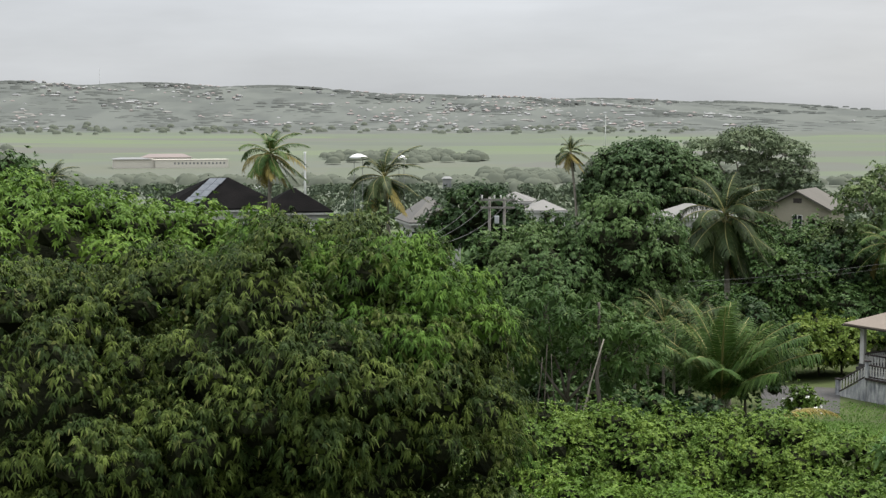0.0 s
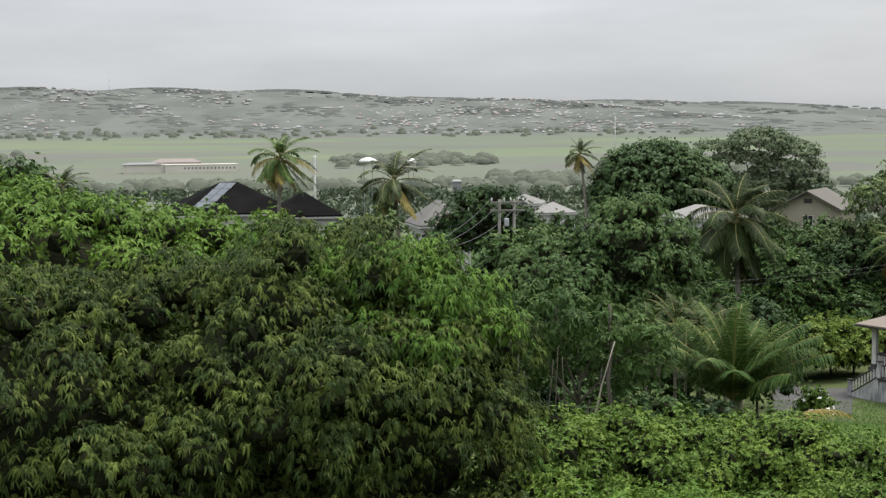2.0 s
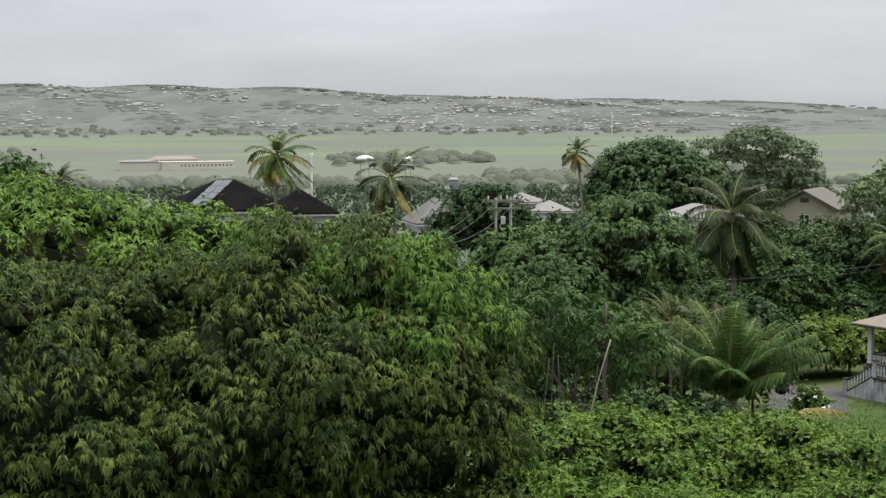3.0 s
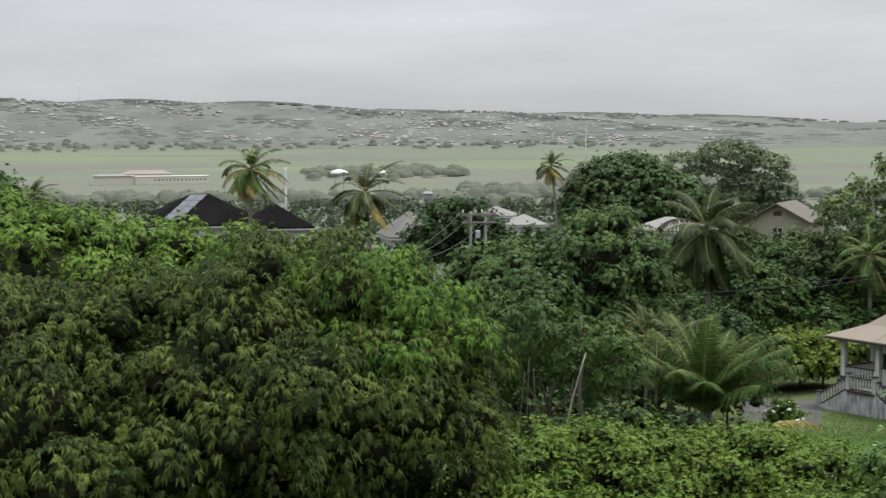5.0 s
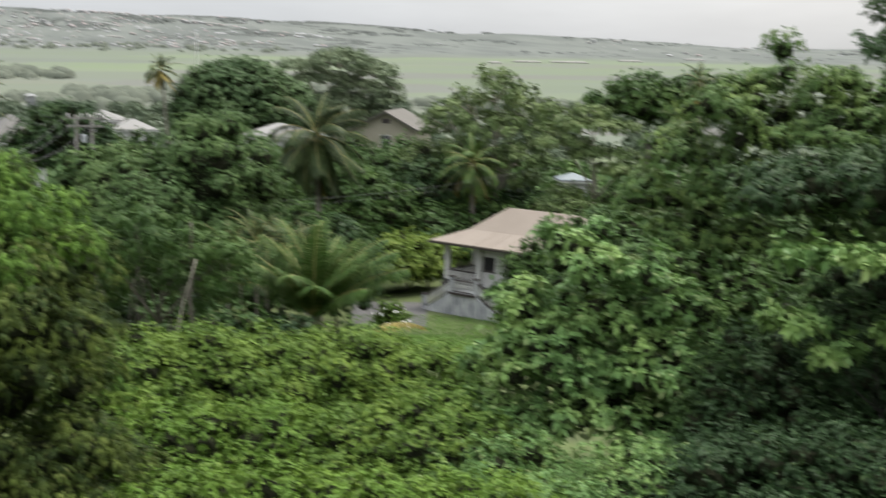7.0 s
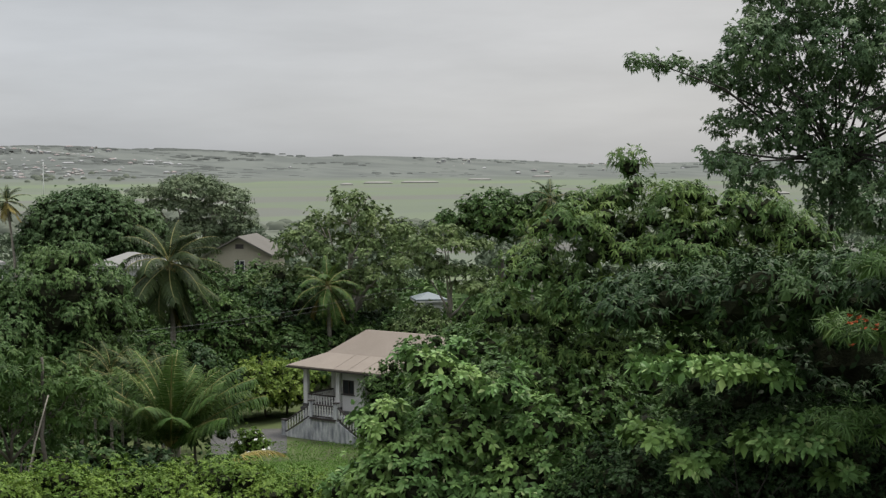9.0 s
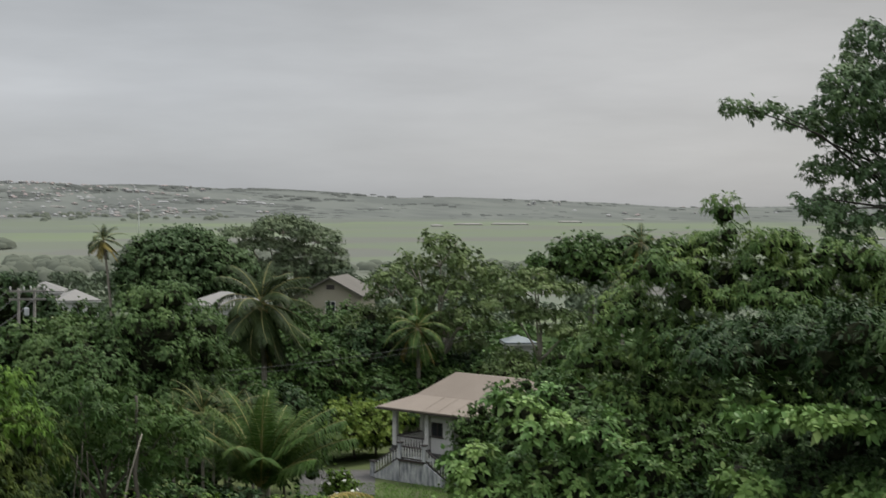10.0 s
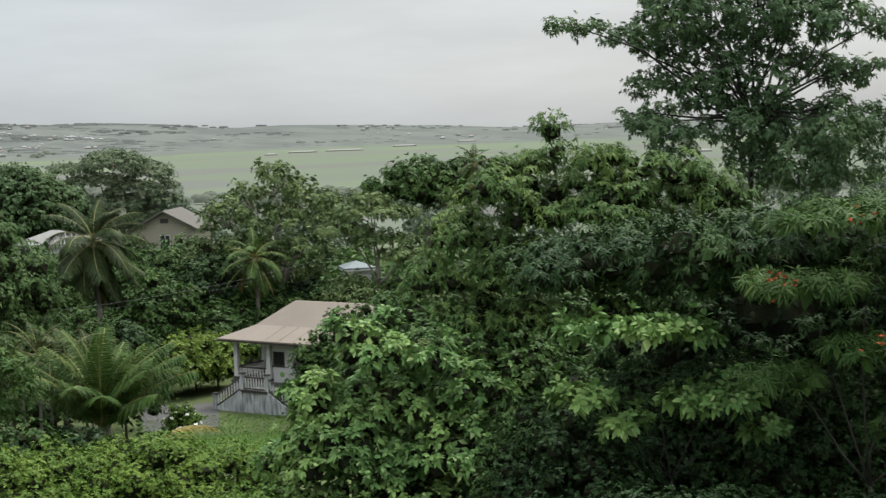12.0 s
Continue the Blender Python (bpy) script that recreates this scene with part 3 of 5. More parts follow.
tree("tall_tree", "tall open-crowned tree with long spreading limbs", 35.0, 56.0,
     [(-5.98, -0.7, 20.76, 0.64, 0.64, 0.29), (-5.03, -0.2, 20.63, 0.64, 0.64, 0.39), (-3.99, 1.7, 20.38, 0.74, 0.74, 0.49), (-2.95, 0.7, 20.17, 0.85, 0.85, 0.69), (-2.0, -1.6, 21.05, 1.17, 1.17, 1.12), (-0.57, -0.0, 21.09, 1.27, 1.27, 1.23), (1.06, -0.6, 21.11, 1.27, 1.27, 1.23), (2.66, 0.1, 20.84, 1.27, 1.27, 1.12), (4.04, -1.6, 20.47, 0.89, 0.89, 0.79), (-1.41, 0.2, 19.79, 1.17, 1.17, 0.74), (0.22, 0.2, 19.62, 1.06, 1.06, 0.86), (1.84, 1.6, 19.75, 1.06, 1.06, 0.86), (-2.88, 0.3, 18.5, 0.74, 0.74, 0.49), (-1.95, 0.5, 18.67, 0.85, 0.85, 0.62), (-3.44, -1.5, 17.16, 0.68, 0.68, 0.49), (-2.6, 2.3, 17.34, 0.74, 0.74, 0.62), (-2.3, -1.9, 16.7, 0.85, 0.85, 0.54), (-2.1, 1.1, 16.13, 0.74, 0.74, 0.49), (-1.03, -0.3, 18.12, 0.96, 0.96, 0.69), (0.2, -0.9, 18.17, 0.96, 0.96, 0.86), (1.42, -0.7, 18.33, 0.96, 0.96, 0.86), (-1.06, -0.7, 16.81, 0.74, 0.74, 0.49), (4.22, 0.4, 18.63, 0.96, 0.96, 0.49), (5.11, -0.1, 18.8, 0.64, 0.64, 0.44), (3.23, 1.5, 19.04, 0.85, 0.85, 0.49), (5.32, -1.8, 20.21, 0.51, 0.51, 0.59), (3.81, -0.0, 17.53, 0.85, 0.85, 0.44), (0.78, -0.9, 16.71, 1.06, 1.06, 0.86), (2.2, 0.8, 16.87, 1.27, 1.27, 0.86), (3.6, -2.1, 16.51, 1.06, 1.06, 0.74), (4.99, -0.3, 16.88, 0.85, 0.85, 0.74), (0.76, 0.2, 15.46, 1.06, 1.06, 0.86), (2.58, -1.5, 15.41, 1.27, 1.27, 0.98), (4.38, 1.0, 15.46, 1.27, 1.27, 0.98), (-1.15, 0.2, 22.76, 1.27, 1.27, 1.23), (0.89, 1.0, 23.06, 1.7, 1.7, 1.23), (2.88, 1.0, 22.55, 1.49, 1.49, 1.12)],
     CANOPY, 22, 0.11, bark=DARK_BARK, fork=17.02, lean=(0.79, 0), heap=0.36, space=0.22, count=7, length=0.17, width=0.036, tilt=0.2, droop=0.45, core=0, open_=0.15, low=-0.9, apart=1.3, face=-0.3, crest=0.5)
tree("understorey_tree", "dark leafy tree in the shade of taller ones", 36.5, 43.0,
     [(0, 0, 10.6, 3.2, 2.4, 2.8), (3.4, 0, 11.8, 3, 2.5, 2.6), (-2.5, 0.5, 9.4, 2.6, 2, 2.4), (0, -5.5, 13.7, 4.2, 3.4, 1.1), (-4, -4.5, 13.3, 3, 3, 1.1), (4.2, -5.5, 13.9, 3.4, 3, 1.1), (1, -9, 14.2, 3.6, 2.4, 0.8)],
     DARK, 23, 0.3, heap=0.6, space=0.27, count=9, length=0.2, width=0.03, droop=0.5, limbs=False, open_=0.1)
tree("almond_tree", "young almond tree with broad glossy leaves in tiers", 32.6, 33.5,
     [(-0.7, 0, 12.4, 1.7, 0.9, 0.25), (-2.0, 0, 10.9, 0.7, 0.6, 0.25), (1.0, -0.2, 10.9, 1.2, 0.8, 0.25), (2.1, -0.2, 10.2, 0.35, 0.35, 0.2), (-1.1, 0, 10.3, 0.5, 0.5, 0.2)],
     BIG, 24, 0.028, bark=DARK_BARK, heap=0.26, space=0.2, count=8, length=0.24, width=0.055, tilt=0.5, droop=0.25, core=0, fine=True, squash=0.6)
tree("flame_tree", "feathery-leaved tree with a few red blossoms", 40.0, 31.0,
     [(0, 0, 15.0, 2.0, 1.6, 0.5), (-1.3, -0.3, 13.7, 1.4, 1.2, 0.35), (0.7, -0.4, 12.4, 1.7, 1.3, 0.4), (-1.9, 0, 11.8, 0.9, 0.8, 0.25), (1.6, 0, 10.8, 1.4, 1.1, 0.35)],
     MID, 25, 0.045, bark=DARK_BARK, heap=0.4, space=0.22, count=13, length=0.26, width=0.014, tilt=0.2, droop=0.35, core=0, squash=0.5)
tree("vine_mound", "shrub mound smothered in broad-leaved vines", 22.0, 38.0,
     [(-0.71, -0.4, 11.5, 0.86, 0.86, 0.72), (-1.13, -0.7, 11.95, 0.55, 0.55, 0.46), (0.59, -0.1, 11.15, 1.01, 1.01, 0.72), (1.87, 0.2, 10.22, 1.01, 1.01, 0.86), (-0.03, 0.6, 10.0, 1.58, 1.58, 1.15), (-2.07, 0.1, 10.08, 1.01, 1.01, 0.86), (-1.54, -0.3, 8.87, 1.58, 1.58, 1.15), (1.39, -0.4, 8.75, 1.58, 1.58, 1.15), (-2.72, 0.4, 8.48, 1.01, 1.01, 0.86), (-0.1, 0.8, 12.13, 0.32, 0.32, 0.35), (2.57, 0.1, 9.0, 0.72, 0.72, 0.72), (-0.12, -0.6, 7.63, 1.73, 1.73, 1.01), (-2.18, -0.6, 7.41, 1.3, 1.3, 0.86), (1.78, -0.6, 7.25, 1.44, 1.44, 1.01)],
     BIG, 26, 0.15, heap=0.5, space=0.24, count=7, length=0.2, width=0.046, tilt=0.5, droop=0.4, fine=True, category="shrub", limbs=False)
tree("slender_thicket", "thicket of slender-stemmed young trees", 4.8, 56.0,
     [(-2.4, 0, 8.6, 1.4, 1.4, 1.6), (-0.9, 0, 9.5, 1.3, 1.4, 1.5), (0.9, 0, 8.8, 1.5, 1.4, 1.5), (2.4, 0, 8.2, 1.3, 1.4, 1.5), (0, 1.5, 7.4, 2.8, 1.4, 2.2)],
     MID, 27, 0.11, heap=0.5, space=0.27, count=8, length=0.26, width=0.032, tilt=0.4, droop=0.5, stems=7, core=0, category="thicket", open_=0.1)


def shrub(label, az, d, top, r, mat, seed, group="", name="shrub", **kw):
    rng = np.random.default_rng(seed)
    p = polar(az, d)
    h = top - gz(p.x, p.y)
    zc = top - 0.5 * h
    lobes = [(0, 0, zc, 0.9 * r, 0.9 * r, 0.44 * h)]
    for _ in range(7):
        a, q = rng.uniform(0, 6.28), rng.uniform(0.35, 0.85) * r
        lobes.append((q * math.cos(a), q * math.sin(a), zc + (0.24 - 0.4 * q / r + rng.uniform(-0.06, 0.1)) * h, r * rng.uniform(0.34, 0.55), r * rng.uniform(0.34, 0.55), h * rng.uniform(0.2, 0.3)))
    opts = dict(heap=0.6, space=0.19, count=8, length=0.11, width=0.026, tilt=0.45, droop=0.3, low=-0.7, apart=1.35, stray=0.15)
    opts.update(kw)
    return tree(name, label, az, d, lobes, mat, seed, 0.08, limbs=False, category="shrub", group=group, **opts)


for k, (az, d, top, r, mat) in enumerate([(3.4, 42, 9.1, 2.4, VINE), (6.4, 43, 8.8, 2.5, VINE), (9.4, 44.5, 8.5, 2.5, VINE), (12.3, 45, 8.5, 2.6, VINE),
                                          (15.2, 43.5, 8.1, 2.4, VINE), (5.4, 36, 8.3, 2.0, LIME), (8.8, 37, 8.0, 2.1, LIME), (12.0, 37, 7.8, 2.2, VINE),
                                          (15.4, 36, 8.5, 2.3, VINE), (18.4, 34, 7.9, 1.9, BIG), (24.5, 31, 8.8, 2.0, BIG), (28.5, 36, 11.0, 2.2, DARK), (31.5, 38, 11.2, 2.4, DARK), (34.6, 38, 11.4, 2.5, DARK), (37.6, 38, 11.4, 2.5, DARK), (41, 38, 11.4, 2.5, DARK), 
                                          (5.4, 27, 9.0, 2.0, LIME), (9, 27, 9.1, 2.1, LIME), (13, 27, 9.1, 2.1, LIME), (17, 27, 9.1, 2.1, LIME), (21, 27, 8.9, 2.0, BIG), (27.5, 30, 9.4, 2.0, DARK), (30.5, 30, 9.8, 2.1, DARK), (33.5, 30, 9.8, 2.1, DARK), (36.5, 30, 9.8, 2.1, DARK), (39.5, 30, 9.8, 2.1, DARK), (29, 26, 9.2, 1.8, DARK), (32.6, 26, 9.2, 1.8, DARK), (36.2, 26, 9.2, 1.8, DARK), (2.0, 33, 8.2, 1.7, MANGO)]):
    shrub("light green shrub overgrown with vines" if mat in (VINE, LIME) else "leafy green shrub on the shaded slope", az, d, top, r, mat, 100 + k, "overgrown shrubs")
for k, (az, d, top, r, mat) in enumerate([(13.3, 119, 5.0, 4.0, MID), (15.4, 119, 4.6, 3.6, MID), (14.3, 107, 3.4, 2.9, YELLOWISH), (11.6, 86, 7.0, 2.6, DARK),
                                          (18.6, 126, 5.6, 3.8, DARK), (23.4, 100, 6.5, 3.4, OLIVE), (6.4, 86, 8.2, 2.6, OLIVE), (16.8, 123, 4.8, 3.6, MID), (-0.9, 101, 9.9, 2.6, MID), (8.6, 118, 8.4, 3.6, MID),
                                          (12.2, 116, 8.2, 4.0, MID), (15.0, 122, 8.2, 4.0, DARK), (-12.5, 80, 11.8, 3.6, DARK), (-7, 88, 11.0, 3.6, MID), (-3.5, 84, 10.8, 3.4, OLIVE),
                                          (3.6, 118, 8.8, 4.2, MID), (-0.5, 80, 9.0, 3.4, DARK), (21.2, 84, 5.4, 2.6, SLOPE), (23.0, 72, 7.4, 3.0, OLIVE), (26, 70, 9.2, 3.4, MID), (20.5, 113, 6.9, 2.8, OLIVE), (13.0, 127, 8.5, 3.6, SLOPE), (14.9, 127, 9.2, 3.2, OLIVE), (-9.3, 60, 14.1, 2.6, LIME), (-6.9, 62, 14.0, 2.4, LIME), (-11.7, 60, 14.2, 2.6, LIME), (-4.9, 63, 13.9, 2.3, LIME), (-3.2, 64, 13.4, 2.3, OLIVE), (22.3, 116, 6.6, 3.0, SLOPE), (3.0, 60, 6.9, 2.3, DARK), (5.2, 60.5, 6.8, 2.3, MID), (9.2, 66.5, 4.6, 1.8, DARK), (12.4, 69, 3.4, 1.6, DARK), (10.2, 85, 8.0, 2.1, MID), (6.9, 61.5, 6.0, 2.0, DARK), (8.4, 61, 5.9, 2.0, MID), (9.7, 60, 5.6, 1.8, DARK), (2.1, 90, 11.0, 2.6, SLOPE), (3.4, 92, 10.4, 2.2, OLIVE), (2.8, 155, 8.3, 3.0, SLOPE), (4.1, 152, 8.0, 3.0, MID), (0.3, 74, 9.8, 2.8, SLOPE), (9.6, 122, 8.9, 2.6, MID), (20.6, 104, 7.2, 2.0, OLIVE), (13.9, 138, 8.9, 3.2, SLOPE), (12.2, 140, 8.7, 3.0, MID)]):
    shrub("bushy green shrub on the lower slope" if mat is not YELLOWISH else "yellow-green hedge shrub by the drive", az, d, top, r, mat, 140 + k, "slope shrubs",
          heap=0.85, space=0.42, count=7, length=0.3, width=0.07)


# ---------------------------------------------------------------- filler trees of the slope
def slope_limit(az, d):
    """How high, in degrees above the eye's level, the common trees of the slope reach at a bearing and distance."""
    if d > 115:
        return float(np.interp(az, [-40, 1, 2, 5, 15, 17, 45], [-3.3, -3.4, -3.4, -3.6, -3.5, -2.4, -1.6]))
    if 13.2 < az < 20.5:
        return -12.0
    return float(np.interp(az, [-40, 0, 2, 12, 13.2, 20.5, 22.5, 45], [-4.0, -4.4, -5.6, -6.6, -7.6, -9.0, -5.2, -3.5]))


def clump_cloud(P, R, rng, per, size):
    """Far tree crowns: each a small heap of leaf clumps."""
    n = len(P)
    v = unit(rng.normal(size=(n, per, 3)) + np.array([0, 0, 0.35]))
    q = (P[:, None] + v * R[:, None, None] * rng.uniform(0.6, 1.05, (n, per, 1)) * np.array([1, 1, 0.75])).reshape(-1, 3)
    ax = unit(v + 0.4 * rng.normal(size=v.shape)).reshape(-1, 3)
    s = np.repeat(R, per)
    u = unit(np.cross(ax, rng.normal(size=ax.shape)))
    w = np.cross(ax, u)
    k = (s * size * rng.uniform(0.7, 1.3, len(s)))[:, None]
    V = np.stack([q - u * k, q - w * k * 0.6 + ax * k * 0.25, q + u * k, q + w * k * 0.6 + ax * k * 0.25], 1).reshape(-1, 3)
    F = (np.array([(0, 1, 2), (0, 2, 3)])[None] + (np.arange(len(q)) * 4)[:, None, None]).reshape(-1, 3)
    return V, F


def scatter_slope():
    rng = np.random.default_rng(5)
    kinds = []
    for i, (mat, h, r) in enumerate([(SLOPE, 6.0, 3.0), (MID, 7.0, 3.2), (OLIVE, 6.0, 2.8), (SLOPE, 4.0, 2.4), (DARK, 4.0, 2.6)]):
        k = shrub("leafy green tree crowded on the slope", -60 + 12 * i, 120, gz(*polar(-60 + 12 * i, 120).xy) + h, r, mat, 300 + i, "slope trees", "slope_tree",
                  heap=0.95, space=0.5, count=7, length=0.34, width=0.08)
        kinds.append((k, h, r))
    put, far_p, far_r = [], [], []
    for _ in range(3000):
        az, d = rng.uniform(-24, 46), math.sqrt(rng.uniform(50 ** 2, 265 ** 2))
        p = polar(az, d)
        if d < 70 or 11.5 < az < 21.8 and 76 < d < 114 or 6.0 < az < 14.0 and 46 < d < 76 or 6.0 < az < 12.0 and 60 < d < 92:
            continue
        k, h, r = kinds[rng.integers(len(kinds))]
        s = rng.uniform(0.85, 1.4)
        room = 17 + d * math.tan(radians(slope_limit(az, d))) - gz(p.x, p.y)
        s = min(s, room / h)
        if s < 0.4 or any((p.x - x) ** 2 + (p.y - y) ** 2 < (0.76 * (r * s + q)) ** 2 for x, y, q in put):
            continue
        put.append((p.x, p.y, r * s))
        if d < 128 and -18 < az < 33:
            copy_thing(k, pose(p.x, p.y, gz(p.x, p.y) - 0.05, 0, 0, rng.uniform(0, 360)) @ Matrix.Diagonal((s, s, s, 1)))
        else:
            far_p.append((p.x, p.y, gz(p.x, p.y) + 0.55 * h * s))
            far_r.append(r * s * 1.15)
    th = thing("slope_woods", "crowded green trees on the lower slope", "woods", (0, 0, 0), kind="stuff")
    part("crowns", clump_cloud(np.array(far_p), np.array(far_r), rng, 150, 0.18), th, mat=SLOPE)


scatter_slope()


# ---------------------------------------------------------------- palms
def frond(L, az, e0, bend, rng, wind=(0.0, 0.0), leaf=0.55, pairs=34, hang=0.5, side_bend=0.0, blade=0.046):
    """A coconut frond that leaves the crown at a bearing and a slope, arches down and is blown by the wind; rachis and leaflets apart."""
    n = 9
    t = np.linspace(0, 1, n)
    el = np.radians(e0 - bend * t ** 1.3)
    a = np.radians(az + side_bend * t)
    step = np.stack([np.sin(a) * np.cos(el), np.cos(a) * np.cos(el), np.sin(el)], 1)
    step = unit(step + np.array([wind[0], wind[1], 0]) * (t ** 1.2)[:, None])
    P = np.vstack([[0, 0, 0], np.cumsum(step[:-1] * L / (n - 1), 0)])
    rachis = tube(P, np.linspace(0.045, 0.008, n) * L / 3.5, 4)
    q = np.linspace(0.14, 0.99, pairs)
    base = np.stack([np.interp(q, t, P[:, i]) for i in range(3)], 1)
    fw = unit(np.stack([np.interp(q, t, step[:, i]) for i in range(3)], 1))
    sd = unit(np.cross(fw, np.array([0, 0, 1.0]) + 0.001))
    upn = np.cross(sd, fw)
    VV, FF, o = [], [], 0
    for sgn in (-1, 1):
        ln = leaf * np.interp(q, [0.1, 0.3, 0.6, 1.0], [0.6, 1.0, 0.95, 0.45]) * rng.uniform(0.85, 1.12, pairs)
        d = unit(sgn * sd * 0.85 + fw * 0.55 + upn * 0.15 + rng.normal(size=(pairs, 3)) * 0.09 + np.array([wind[0], wind[1], 0]) * 0.5)
        g = np.array([0, 0, -1.0]) * hang
        w = np.cross(d, upn) * blade * L / 3.5
        l_ = ln[:, None]
        rows = [base - w * 0.7, base + w * 0.7, base + d * l_ * 0.5 + g * l_ * 0.22 + w, base + d * l_ * 0.5 + g * l_ * 0.22 - w, base + d * l_ + g * l_ * 0.8]
        VV.append(np.stack(rows, 1).reshape(-1, 3))
        F = np.array([(0, 1, 2), (0, 2, 3), (3, 2, 4)])
        FF.append((F[None] + (np.arange(pairs) * 5)[:, None, None]).reshape(-1, 3) + o)
        o += pairs * 5
    return rachis, (np.concatenate(VV), np.concatenate(FF))


STALK = plain_material("frond_stalk", (0.20, 0.19, 0.07), (0.30, 0.26, 0.10), 2.0, 0.6)
COCONUT = plain_material("coconut_husk", (0.20, 0.15, 0.05), (0.27, 0.22, 0.07), 6.0, 0.5)
PALM_BARK = plain_material("palm_bark", (0.17, 0.15, 0.12), (0.27, 0.245, 0.21), 1.5, 0.9, 0.6, 8.0, stretch=(1, 1, 6))


def palm(label, az, d, crown_z, L, seed, count=20, wind=(0.25, 0.0), dry=0.2, trunk_r=0.15, lean=(0.0, 0.0), hang=0.55, nuts=6, mat=None, low=-55, high=80,
         group="coconut palms", leaf=0.62, name="coconut_palm", pairs=46, arch=1.0, blade=0.034):
    rng = np.random.default_rng(seed)
    top = polar(az, d, crown_z)
    bx, by = top.x + lean[0], top.y + lean[1]
    bz = gz(bx, by)
    th = thing(name, label, "palm tree", (bx, by, bz), 0, group)
    c = np.array([top.x - bx, top.y - by, crown_z - bz])
    t = np.linspace(0, 1, 16)[:, None]
    P = np.array([c[0], c[1], 0]) * t ** 1.7 + np.array([0, 0, c[2]]) * t - np.array([0, 0, 0.2]) * (1 - t)
    R = trunk_r * (1.35 - 0.6 * t[:, 0]) * (1 + 0.06 * (np.arange(16) % 2))
    R[0] *= 1.3
    part("trunk", tube(P, R, 9), th, mat=PALM_BARK, smooth=True)
    m = mat or FROND
    for i in range(count):
        u = (i + 0.5) / count
        e0 = high - (high - low) * u ** 0.85 + rng.normal() * 6
        bend = (25 + 60 * (1 - abs(u - 0.4)) * rng.uniform(0.7, 1.2)) * arch if e0 > -10 else rng.uniform(10, 45)
        a = i * 137.5 + rng.normal() * 12
        old = u > 1 - dry
        ra, lf = frond(L * rng.uniform(0.85, 1.08) * (0.8 if u < 0.12 else 1), a, e0, bend, rng, wind, leaf * L / 3.2, pairs, hang * (1.5 if old else 1) * rng.uniform(0.7, 1.3), 0.0, blade)
        off = c + np.array([0, 0, 0.15 - 0.3 * u])
        fr = part("frond", (lf[0] + off, lf[1]), th, mat=FROND_DRY if old and rng.random() < 0.8 else m)
        part("rachis", (ra[0] + off, ra[1]), fr, mat=STALK, smooth=True)
    for i in range(nuts):
        bm = bmesh.new()
        bmesh.ops.create_icosphere(bm, subdivisions=2, radius=0.13)
        a = rng.uniform(0, 6.28)
        for v in bm.verts:
            v.co = Vector((v.co.x + c[0] + 0.3 * math.cos(a), v.co.y + c[1] + 0.3 * math.sin(a), v.co.z * 1.2 + c[2] - rng.uniform(0.25, 0.6)))
        part("coconut", bm, th, mat=COCONUT, smooth=True)
    return th


palm("coconut palm with yellowing lower fronds above black roofs", -6.6, 104, 14.5, 2.9, 501, 28, (0.45, 0), 0.55, 0.14, (-0.4, 0.3), 0.7, 7, mat=FROND_FRESH)
palm("wind-blown coconut palm with dark green fronds", -2.25, 95, 13.2, 3.0, 502, 26, (0.5, 0), 0.14, 0.15, (0.6, 0), 0.5, 5)
palm("slim coconut palm with a small ragged crown", 4.87, 180, 13.0, 2.9, 503, 24, (0.5, 0), 0.35, 0.16, (1.4, 0), 0.6, 4)
palm("tall coconut palm with dark hanging fronds", 10.75, 90, 11.2, 3.8, 504, 40, (0.32, 0), 0.06, 0.17, (0.3, 0), 0.85, 9, low=-84, pairs=64, blade=0.026, leaf=0.75)
palm("coconut palm with arched yellow-ribbed fronds", 16.72, 119, 7.4, 3.3, 505, 22, (0.1, 0), 0.2, 0.16, (0.2, 0), 0.6, 6, low=-70, mat=FROND_FRESH)
palm("wind-swept coconut palm on the far slope", -14.7, 110, 12.6, 2.4, 506, 16, (0.6, 0), 0.0, 0.15, (-0.6, 0), 0.5, 3)
palm("distant coconut palm rising over dark trees", 25.3, 150, 13.6, 3.0, 507, 16, (0.1, 0), 0.1, 0.15, (0, 0), 0.5, 3, high=85)
palm("young coconut palm with long arching fronds", 10.7, 64.5, 5.0, 4.7, 508, 32, (0.04, 0), 0.0, 0.2, (0, 0), 0.95, 0, mat=FROND_FRESH, low=36, high=89, leaf=0.85, pairs=96, arch=0.6, blade=0.015)
palm("coconut palm half hidden among the trees", 24.6, 135, 10.0, 2.8, 509, 16, (0.1, 0), 0.1, 0.15, (0, 0), 0.5, 2)
for k, (az, d, z) in enumerate([(7.4, 69, 6.9), (8.5, 70, 7.4), (9.5, 69.5, 7.2), (10.4, 70, 6.8), (8.9, 67, 6.2), (7.9, 67, 6.0)]):
    palm("clump palm with arching grey-green fronds", az, d, z, 2.4, 520 + k, 12, (0.05, 0), 0.0, 0.07, (0, 0), 0.5, 0, low=15, high=85,
         group="clump palms", name="clump_palm", pairs=26)

